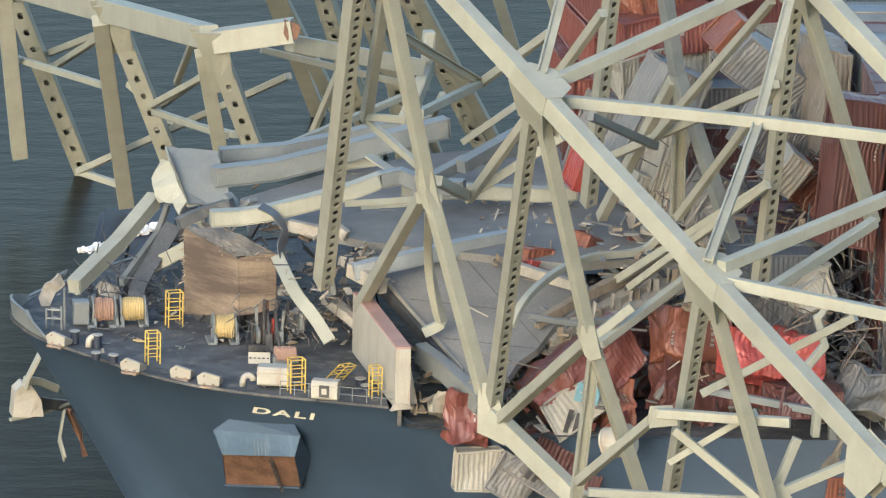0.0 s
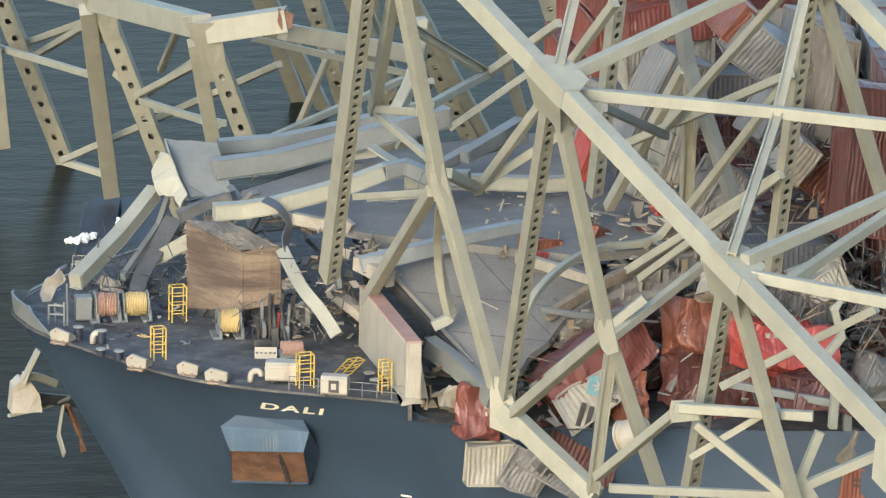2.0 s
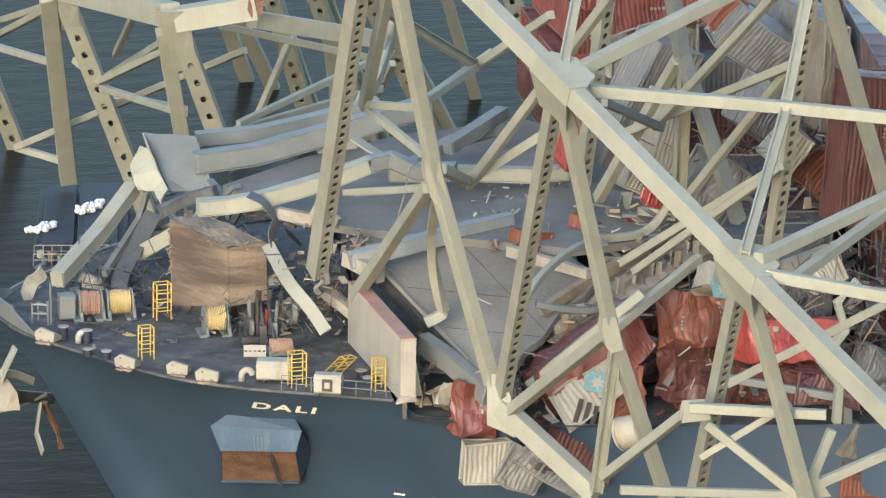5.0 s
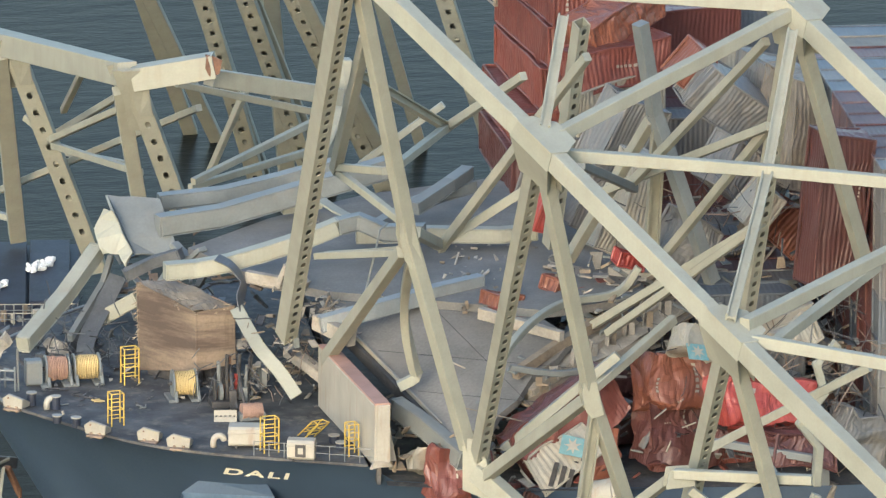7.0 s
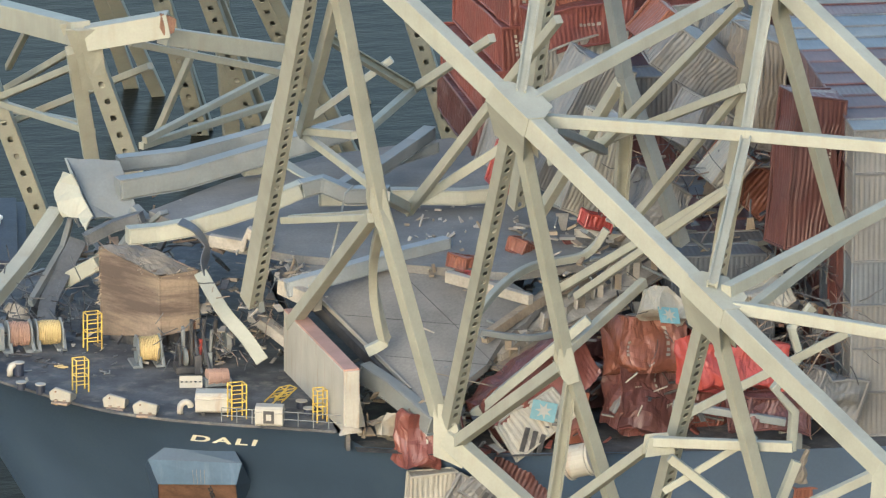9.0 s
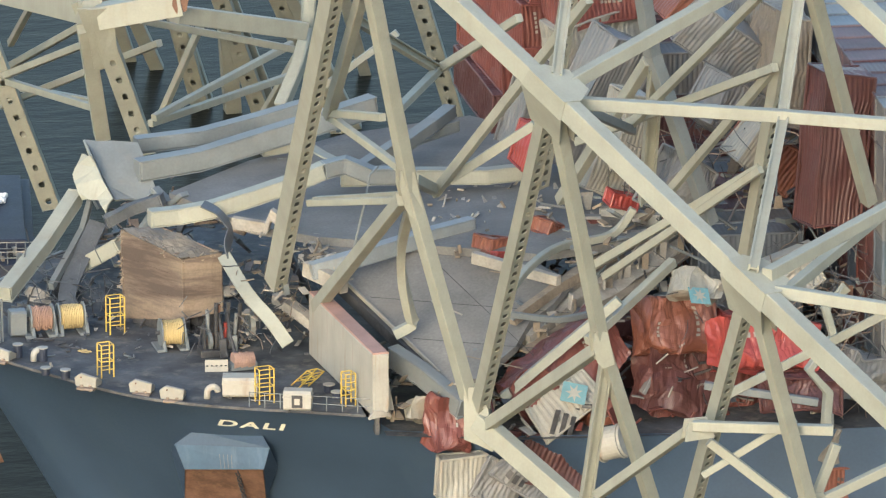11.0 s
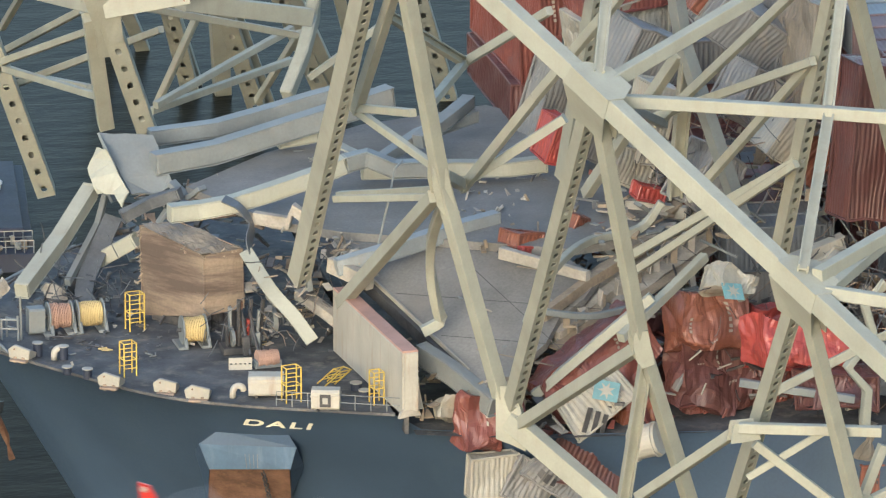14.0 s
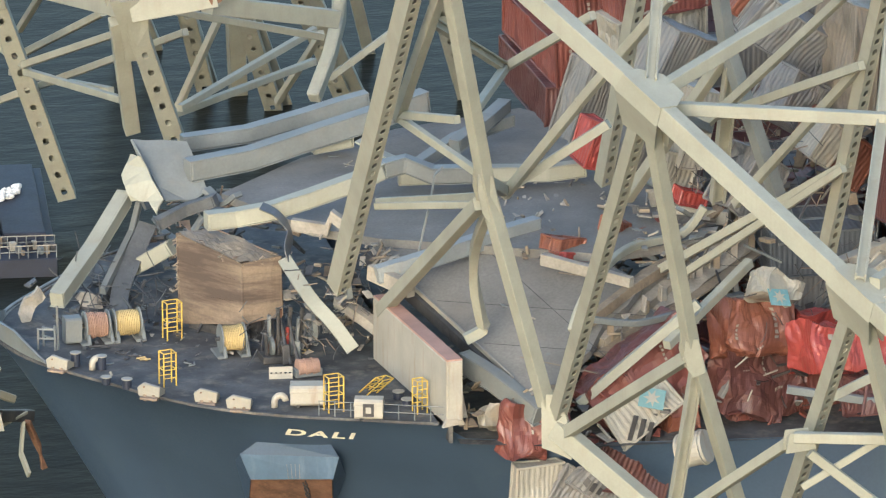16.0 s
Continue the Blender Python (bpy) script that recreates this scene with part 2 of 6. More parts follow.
def perforated(name, a, b, w, h, parent, mat=None, up=(0, 0, 1), roll=0.0, pitch=0.9, hole=0.34, hole_l=0.5, label=""):
    """A box strut: two plain webs, two cover plates with oval access holes."""
    bm = bmesh.new()
    a, b, d, s, u = frame_of(a, b, up, roll)
    t = 0.06
    for k in (-1, 1):
        add_box(bm, a + u * k * (h / 2), b + u * k * (h / 2), w, t, u, bevel=0.015)
    front = 1 if s.y < 0 else -1
    holed(bm, a + s * front * (w / 2 - 0.05), b + s * front * (w / 2 - 0.05), h - t, s * front, 0.05, pitch, hole, hole_l)
    add_box(bm, a - s * front * (w / 2 - 0.05), b - s * front * (w / 2 - 0.05), 0.05, h - t, u, bevel=0.01)
    for i in range(1, 6):
        add_box(bm, a.lerp(b, i / 6) - u * (h / 2 - t), a.lerp(b, i / 6) + u * (h / 2 - t), w * 0.9, 0.05, d, bevel=0.01)
    return part(name, bm, mat or M_TRUSS, parent, label)


def bent(name, pts, w, h, parent, mat=None, up=(0, 0, 1), label="", twist=0.0):
    """A buckled bar through several points."""
    pts = [Vector(p) for p in pts]
    bm = bmesh.new()
    rings = []
    for i, p in enumerate(pts):
        d = (pts[min(i + 1, len(pts) - 1)] - pts[max(i - 1, 0)]).normalized()
        u = Vector(up)
        if abs(d.dot(u)) > 0.95:
            u = Vector((0, -1, 0.2))
        s = d.cross(u).normalized()
        u = s.cross(d).normalized()
        r = radians(twist) * i / max(1, len(pts) - 1)
        s, u = s * math.cos(r) + u * math.sin(r), u * math.cos(r) - s * math.sin(r)
        rings.append([bm.verts.new(p + s * x * w / 2 + u * y * h / 2) for x, y in ((-1, -1), (1, -1), (1, 1), (-1, 1))])
    for r0, r1 in zip(rings, rings[1:]):
        for i in range(4):
            j = (i + 1) % 4
            bm.faces.new((r0[i], r0[j], r1[j], r1[i]))
    bm.faces.new(rings[0][::-1]), bm.faces.new(rings[-1])
    bmesh.ops.bevel(bm, geom=[e for e in bm.edges], offset=min(w, h) * 0.12, segments=1, affect="EDGES", clamp_overlap=True)
    return part(name, bm, mat or M_TRUSS, parent, label)


def curl(pts, n=5):
    """The same points with a smooth curve between them."""
    pts = [Vector(p) for p in pts]
    out = []
    for i in range(len(pts) - 1):
        p0, p1, p2, p3 = pts[max(0, i - 1)], pts[i], pts[i + 1], pts[min(len(pts) - 1, i + 2)]
        for k in range(n):
            f = k / n
            out.append(0.5 * ((2 * p1) + (p2 - p0) * f + (2 * p0 - 5 * p1 + 4 * p2 - p3) * f * f + (3 * p1 - p0 - 3 * p2 + p3) * f ** 3))
    return out + [pts[-1]]


def plate(name, pts, t, parent, mat=None, label="", crumple=0.0):
    """A thick flat or slightly crumpled polygon."""
    pts = [Vector(p) for p in pts]
    c = sum(pts, Vector()) / len(pts)
    n = Vector()
    for i in range(len(pts)):
        n += (pts[i] - c).cross(pts[(i + 1) % len(pts)] - c)
    n.normalize()
    if n.y > 0:
        n = -n
    bm = bmesh.new()
    f = bm.faces.new([bm.verts.new(p) for p in pts])
    if crumple:
        bmesh.ops.subdivide_edges(bm, edges=bm.edges[:], cuts=3, use_grid_fill=True)
        bmesh.ops.triangulate(bm, faces=bm.faces[:])
        for v in bm.verts:
            v.co += n * crumple * noise.noise(v.co * 0.9) + Vector((0, 0, 1)) * crumple * 0.4 * noise.noise(v.co * 1.7)
    r = bmesh.ops.extrude_face_region(bm, geom=bm.faces[:])
    bmesh.ops.translate(bm, verts=[v for v in r["geom"] if isinstance(v, bmesh.types.BMVert)], vec=-n * t)
    bmesh.ops.recalc_face_normals(bm, faces=bm.faces[:])
    return part(name, bm, mat or M_TRUSS, parent, label)


def deck_slab(name, pts, t, parent, mat, label=""):
    """A level slab with its top at the points, t thick."""
    bm = bmesh.new()
    top, low = [bm.verts.new(p) for p in pts], [bm.verts.new(Vector(p) - Vector((0, 0, t))) for p in pts]
    bm.faces.new(top), bm.faces.new(low[::-1])
    for i in range(len(pts)):
        j = (i + 1) % len(pts)
        bm.faces.new((top[i], low[i], low[j], top[j]))
    bmesh.ops.recalc_face_normals(bm, faces=bm.faces[:])
    bmesh.ops.bevel(bm, geom=bm.edges[:], offset=0.05, segments=1, affect="EDGES")
    return part(name, bm, mat, parent, label)


def add_tube(bm, a, b, r, seg=10, r2=None):
    a, b, d, s, u = frame_of(a, b)
    rings = [[bm.verts.new(p + s * math.cos(2 * math.pi * k / seg) * q + u * math.sin(2 * math.pi * k / seg) * q) for k in range(seg)] for p, q in ((a, r), (b, r2 or r))]
    for k in range(seg):
        j = (k + 1) % seg
        bm.faces.new((rings[0][k], rings[0][j], rings[1][j], rings[1][k]))
    bm.faces.new(rings[0][::-1]), bm.faces.new(rings[1])
    return bm


def rod(name, pts, r, parent, mat, label="", seg=8):
    """One continuous round bar through the points."""
    pts = [Vector(p) for p in pts]
    bm = bmesh.new()
    rings = []
    for i, p in enumerate(pts):
        d = (pts[min(i + 1, len(pts) - 1)] - pts[max(i - 1, 0)]).normalized()
        u = Vector((0.31, -0.2, 0.93)) if abs(d.z) < 0.9 else Vector((0.9, -0.4, 0.1))
        s = d.cross(u).normalized()
        u = s.cross(d)
        rings.append([bm.verts.new(p + s * math.cos(2 * math.pi * k / seg) * r + u * math.sin(2 * math.pi * k / seg) * r) for k in range(seg)])
    for r0, r1 in zip(rings, rings[1:]):
        for k in range(seg):
            bm.faces.new((r0[k], r0[(k + 1) % seg], r1[(k + 1) % seg], r1[k]))
    bm.faces.new(rings[0][::-1]), bm.faces.new(rings[-1])
    return part(name, bm, mat, parent, label)


def L(a, b, k):
    return tuple(Vector(a).lerp(Vector(b), k))


# ---- water ----
bm = bmesh.new()
bmesh.ops.create_grid(bm, x_segments=8, y_segments=8, size=4500)
tagged(part("water", bm, M_WATER), "grey-green river water with small wind ripples", "water", kind="structure")

# ---- ship ----
ship = thing("container_ship", (16, 19.6, 0), "dark blue container ship with a crushed grey foredeck under the bridge", "ship")
CY = 19.6
OUT = ((0.0, 0.0), (0.56, 2.55), (1.52, 5.04), (3.18, 7.53), (5.29, 10.36), (7.39, 13.1), (9.98, 15.66), (13.72, 17.86), (17.99, 19.49), (23.09, 21.35), (30.0, 23.3), (48.0, 24.1), (150.0, 24.1))
STEM, HEAD = Vector((-3.1, 19.6)), radians(-8)


def afloat(a, b, z):
    """World place of a point a metres aft of the stem and b metres to starboard of the centre line."""
    return Vector((STEM.x + a * math.cos(HEAD) - b * math.sin(HEAD), STEM.y + a * math.sin(HEAD) + b * math.cos(HEAD), z))


def half_breadth(s):
    """Half-breadth of the deck edge, by a station number from 0 at the stem to 1 aft."""
    k = s * (len(OUT) - 1)
    i = min(int(k), len(OUT) - 2)
    f = k - i
    p0, p1, p2, p3 = (Vector(OUT[max(0, min(len(OUT) - 1, q))]) for q in (i - 1, i, i + 1, i + 2))
    if i >= 9:
        return p1.lerp(p2, f)
    if i == 0:
        p0 = Vector((p2.x, -p2.y))
    return 0.5 * ((2 * p1) + (p2 - p0) * f + (2 * p0 - 5 * p1 + 4 * p2 - p3) * f * f + (3 * p1 - p0 - 3 * p2 + p3) * f ** 3)


STN = [half_breadth(i / 60) for i in range(61)]


def flare(p, z, top=15.0):
    """Where the shell stands at height z below the deck edge point p."""
    k = max(0.0, (top - z) / 15.0)
    fore = max(0.0, min(1.0, (44 - p.x) / 40))
    x = p.x + 9.0 * fore * (k ** 0.9)
    y = p.y * (1 - 0.75 * fore * k ** 0.85)
    return x, y


bm = bmesh.new()
LEVELS = (15.0, 14.6, 13.0, 11.0, 9.0, 7.0, 5.0, 3.0, 1.0, -1.5)
BREAK = 22.6
for side in (-1, 1):
    cols = []
    for p in STN:
        top = 15.0 if p.x < BREAK else 13.9
        cols.append([bm.verts.new(afloat(flare(p, min(z, top))[0], side * flare(p, min(z, top))[1], min(z, top))) for z in LEVELS])
    for a, b in zip(cols, cols[1:]):
        for i in range(len(LEVELS) - 1):
            try:
                bm.faces.new((a[i], b[i], b[i + 1], a[i + 1]) if side < 0 else (a[i + 1], b[i + 1], b[i], a[i]))
            except ValueError:
                pass
bmesh.ops.remove_doubles(bm, verts=bm.verts, dist=0.001)
bmesh.ops.recalc_face_normals(bm, faces=bm.faces[:])
part("hull", bm, M_HULL, ship, "dark blue painted hull plating with a flared bow", smooth=True)
bm = bmesh.new()
fore = [p for p in STN if p.x < BREAK]
ring = [bm.verts.new(afloat(p.x, -p.y, 14.98)) for p in fore] + [bm.verts.new(afloat(p.x, p.y, 14.98)) for p in fore[:0:-1]]
bm.faces.new(ring)
part("foredeck", bm, M_DECK, ship, "grey foredeck strewn with dust and debris")
bm = bmesh.new()
aft = [p for p in STN if p.x >= BREAK]
bm.faces.new([bm.verts.new(afloat(p.x, -p.y + 0.1, 13.85)) for p in aft] + [bm.verts.new(afloat(p.x, p.y - 0.1, 13.85)) for p in aft[::-1]])
part("main_deck", bm, M_DECK, ship)
bm = bmesh.new()
add_box(bm, afloat(BREAK, -21, 14.4), afloat(BREAK, 21, 14.4), 0.25, 1.1)
part("deck_step", bm, M_DECK, ship)
# gunwale rim and raised bow bulwark
for side in (-1, 1):
    bm = bmesh.new()
    e = [afloat(p.x, side * p.y, 15.03) for p in fore]
    rings = []
    for k, p in enumerate(e):
        d = (e[min(k + 1, len(e) - 1)] - e[max(k - 1, 0)]).normalized()
        s2 = Vector((d.y, -d.x, 0))
        rings.append([bm.verts.new(p + s2 * x + Vector((0, 0, z))) for x, z in ((-0.1, -0.08), (0.1, -0.08), (0.1, 0.08), (-0.1, 0.08))])
    for r0, r1 in zip(rings, rings[1:]):
        for k in range(4):
            bm.faces.new((r0[k], r0[(k + 1) % 4], r1[(k + 1) % 4], r1[k]))
    part("gunwale", bm, M_DECK, ship)
bm = bmesh.new()
bow_edge = [(p.x, p.y) for p in STN if p.x < 9][::-1] + [(p.x, -p.y) for p in STN if 0 < p.x < 2.4]
rings = []
for a, b in bow_edge:
    hgt = 1.25 * max(0.0, min(1.0, (2.3 - a) / 1.6)) if b < 0 else max(0.15, 1.25 - 0.9 * a)
    w0, w1 = afloat(a + 0.05, b, 15), afloat(a - 0.12, b * 1.01, 15 + hgt)
    n0 = Vector((0.16, 0, 0))
    rings.append([bm.verts.new(q) for q in (w0, w1, w1 + n0, w0 + n0)])
for r0, r1 in zip(rings, rings[1:]):
    for k in range(4):
        bm.faces.new((r0[k], r0[(k + 1) % 4], r1[(k + 1) % 4], r1[k]))
bmesh.ops.recalc_face_normals(bm, faces=bm.faces[:])
part("bulwark", bm, M_GREY, ship, "raised grey bow bulwark")

# breakwater
A0, A1 = Vector((16.2, -4.65, 15.0)), Vector((16.2, 8.4, 15.0))
bm = bmesh.new()
add_box(bm, A0 + Vector((-0.05, 0, 1.87)), A1 + Vector((-0.05, 0, 1.87)), 0.3, 3.7, bevel=0.05)
bw = part("breakwater", bm, M_WHITE, ship, "white breakwater plating with rust runs")
bm = bmesh.new()
add_box(bm, A0 + Vector((0.28, 0, 3.78)), A1 + Vector((0.28, 0, 3.78)), 0.95, 0.12)
part("breakwater_cap", bm, M_PINK, ship, "faded pink top flange")
bm = bmesh.new()
add_box(bm, (16.1, -4.7, 16.87), (16.9, -4.72, 16.87), 0.14, 3.75)
part("breakwater_end", bm, M_WHITE, ship)
for k in range(7):
    bm = bmesh.new()
    y = -3.6 + k * 1.9
    vs = [bm.verts.new(v) for v in ((16.32, y, 15), (17.6, y, 15), (16.9, y, 18.7), (16.32, y, 18.7))]
    f = bm.faces.new(vs)
    r = bmesh.ops.extrude_face_region(bm, geom=[f])
    bmesh.ops.translate(bm, verts=[v for v in r["geom"] if isinstance(v, bmesh.types.BMVert)], vec=(0, 0.08, 0))
    part("bracket", bm, M_WHITE, ship)


def shell_point(u, z, out=0.0):
    """A point on the port shell, u metres aft of the stem at the deck edge, at height z."""
    i = max(j for j in range(len(STN)) if STN[j].x <= u)
    a, b = STN[i], STN[i + 1]
    p = a.lerp(b, (u - a.x) / (b.x - a.x))
    x, y = flare(p, z)
    q = afloat(x, -y, z)
    return q + Vector((-out * 0.5, -out * 0.86, -out * 0.1))


# anchor recess: a hood with a lighter front, a rusty mouth and the chain
def shell_at(px, z, out=0.0):
    """The port shell at true x and height z."""
    lo, hi = 0.0, 60.0
    for _ in range(40):
        mid = (lo + hi) / 2
        if shell_point(mid, z).x < px:
            lo = mid
        else:
            hi = mid
    return shell_point(lo, z, out)


F0, F1, F2, F3 = [Vector(p) for p in ((6.67, 4.20, 11.62), (11.22, 0.12, 12.20), (10.97, 0.45, 10.83), (7.23, 4.05, 10.10))]
S0, S1, S2, S3 = shell_at(7.6, 12.5, -0.1), shell_at(11.0, 12.75, -0.02), shell_at(12.4, 10.2, -0.1), shell_at(7.1, 10.4, -0.1)
G0, G1 = Vector((8.04, 7.00, 7.35)), Vector((12.09, 4.00, 7.88))
bm = bmesh.new()
v = [bm.verts.new(p) for p in (S0, S1, F1, F0)]
bm.faces.new(v)
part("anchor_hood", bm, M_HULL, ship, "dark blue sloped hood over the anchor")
plate_front = [F0, F1, F2, F3]
bm = bmesh.new()
v = [bm.verts.new(p) for p in plate_front]
w = [bm.verts.new(p + Vector((0.06, 0.12, 0))) for p in plate_front]
bm.faces.new(v), bm.faces.new(w[::-1])
for i in range(4):
    bm.faces.new((v[i], v[(i + 1) % 4], w[(i + 1) % 4], w[i]))
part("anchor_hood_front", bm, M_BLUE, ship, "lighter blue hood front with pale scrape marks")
for a, s, s2, f, g in ((F0, S0, S3, F3, G0), (F1, S1, S2, F2, G1)):
    bm = bmesh.new()
    v = [bm.verts.new(p) for p in (a, s, s2, g, f)]
    bm.faces.new((v[0], v[1], v[2])), bm.faces.new((v[0], v[2], v[4])), bm.faces.new((v[4], v[2], v[3]))
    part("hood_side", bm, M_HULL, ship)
for k in range(4):
    o = F0.lerp(F1, 0.46 + 0.045 * k).lerp(F3.lerp(F2, 0.46 + 0.045 * k), 0.35) + Vector((0, -0.05, 0))
    e = F0.lerp(F1, 0.46 + 0.045 * k).lerp(F3.lerp(F2, 0.46 + 0.045 * k), 0.95) + Vector((0, -0.05, 0))
    bm = bmesh.new()
    add_box(bm, o, e, 0.035, 0.02, (0, -1, 0))
    part("scrape_mark", bm, C_GREY, ship)
bm = bmesh.new()
v = [bm.verts.new(p) for p in (F3 + Vector((0, 0.25, 0)), F2 + Vector((0, 0.25, 0)), G1, G0)]
bm.faces.new(v)
part("anchor_recess", bm, M_RUST, ship, "rusty brown steel anchor recess")
chain = [L(Vector((9.83, 2.20, 10.37)), Vector((11.09, 4.60, 7.38)), k / 13) for k in range(14)]
bm = bmesh.new()
for i, (a, b) in enumerate(zip(chain, chain[1:])):
    o = Vector((0.09, -0.03, 0)) if i % 2 else Vector((0.02, -0.1, 0))
    for sg in (-1, 1):
        add_tube(bm, Vector(a) + o * sg, Vector(b) + o * sg, 0.05, 6)
part("anchor_chain", bm, M_DARK, ship, "rusty anchor chain links")
bm = bmesh.new()
add_box(bm, G0, G1, 0.4, 0.14)
part("recess_lip", bm, M_HULL, ship)
# draught and warning marks lower on the shell, too small to read
for px in (17.2, 19.2, 22.5):
    bm = bmesh.new()
    add_box(bm, shell_at(px, 7.6 if px < 20 else 12.0, 0.04), shell_at(px + 0.55, 7.6 if px < 20 else 12.0, 0.04), 0.03, 0.1)
    part("hull_mark", bm, M_LETTER, ship)
# the ship's name
font = bpy.data.curves.new("name_letters", "FONT")
font.body, font.size, font.extrude, font.space_character = "DALI", 1.0, 0.0, 1.25
font.offset = 0.03
tmp = new("name_letters", font)
me = bpy.data.meshes.new_from_object(tmp.evaluated_get(bpy.context.evaluated_depsgraph_get()))
bpy.data.objects.remove(tmp)
bm = bmesh.new()
bm.from_mesh(me)
bmesh.ops.subdivide_edges(bm, edges=bm.edges[:], cuts=1)
xs = [q.co.x for q in bm.verts]
x0, x1 = min(xs), max(xs)
ys = [q.co.y for q in bm.verts]
yh = max(ys) - min(ys)
for q in bm.verts:
    q.co = shell_at(8.6 + (q.co.x - x0) / (x1 - x0) * 3.35, 13.33 + q.co.y / yh * 0.54, 0.05)
part("name_letters", bm, M_LETTER, ship, "cream painted ship name letters")


# ---- foredeck fittings ----
def winch(at, turn, ropes, motor, label):
    """A mooring winch with rope drums between side frames, standing on feet."""
    w = thing("mooring_winch", at, label, "winch", "mooring winches")
    c, s = math.cos(radians(turn)), math.sin(radians(turn))

    def P(x, y, z):
        return Vector((at[0] + x * c - y * s, at[1] + x * s + y * c, at[2] + z))
    x = 0.0
    for mat, length in ropes:
        bm = bmesh.new()
        add_tube(bm, P(x, 0, 0.95), P(x + length, 0, 0.95), 0.4, 16)
        drum = part("drum", bm, M_GREY, w)
        for e in (x, x + length):
            bm = bmesh.new()
            add_tube(bm, P(e - 0.04, 0, 0.95), P(e + 0.04, 0, 0.95), 0.84, 20)
            part("drum_flange", bm, M_GREY, drum)
            bm = bmesh.new()
            for k in (-1, 1):
                add_box(bm, P(e + 0.12, k * 0.85, 0), P(e + 0.08, k * 0.12, 1.15), 0.3, 0.2, (1, 0, 0))
            add_box(bm, P(e - 0.12, -0.9, 0.08), P(e - 0.12, 0.9, 0.08), 0.5, 0.16)
            part("stand", bm, M_GREY, w)
        bm = bmesh.new()
        turns = int(length / 0.11)
        for k in range(turns):
            e = x + 0.08 + (length - 0.16) * (k + 0.5) / turns
            r = 0.74 + 0.09 * noise.noise((e * 3.1, at[0], k * 0.3))
            add_tube(bm, P(e - 0.055, 0, 0.95), P(e, 0, 0.95), r - 0.05, 16, r)
            add_tube(bm, P(e, 0, 0.95), P(e + 0.055, 0, 0.95), r, 16, r - 0.05)
        part("rope", bm, mat, drum, "coiled mooring rope")
        x += length + 0.35
    if motor:
        bm = bmesh.new()
        add_box(bm, P(-1.2, 0, 0.8), P(-0.25, 0, 0.8), 1.0, 1.5, bevel=0.12)
        part("gearbox", bm, M_GREY, w)
    bm = bmesh.new()
    add_tube(bm, P(-0.3, 0, 0.95), P(x, 0, 0.95), 0.12, 10)
    part("shaft", bm, M_DARK, w)
    return w


winch((1.48, 17.09, 15.00), -4, ((M_ROPE2, 1.35), (M_ROPE, 1.5)), True, "grey mooring winch with a pink and a yellow rope drum")
winch((8.07, 12.18, 15.00), -4, ((M_ROPE, 1.35),), False, "grey mooring winch with one yellow rope drum")


def guard(at, turn, h, w, label, lean=0.0):
    """A small yellow stile of tubular rails with rungs."""
    g = thing("guard_ladder", at, label, "ladder", "yellow guard ladders")
    c, s = math.cos(radians(turn)), math.sin(radians(turn))

    def P(x, y, z):
        y += lean * z
        return Vector((at[0] + x * c - y * s, at[1] + x * s + y * c, at[2] + z * (1 - 0.3 * abs(lean))))
    for y in (0, 0.7):
        for x in (0, w):
            rod("upright", [P(x, y, 0), P(x, y, h)], 0.045, g, M_YELLOW)
        for k in range(1, 5):
            rod("rung", [P(0, y, h * k / 4), P(w, y, h * k / 4)], 0.035, g, M_YELLOW)
    for x in (0, w):
        for k in (2, 4):
            rod("side_rail", [P(x, 0, h * k / 4), P(x, 0.7, h * k / 4)], 0.035, g, M_YELLOW)
    return g


guard((5.98, 15.64, 15.00), 5, 2.2, 0.9, "yellow tubular guard ladder beside the winches")
guard((3.20, 7.33, 15.00), 5, 1.95, 0.75, "yellow tubular guard ladder near the deck edge")
guard((10.50, -0.33, 15.00), 5, 2.05, 0.9, "yellow tubular guard ladder at the rail")
guard((15.12, -2.15, 15.00), 5, 1.9, 0.6, "yellow tubular guard ladder beside the breakwater")
guard((13.56, 2.17, 15.00), 20, 1.7, 0.7, "bent yellow guard ladder leaning over", -0.9)


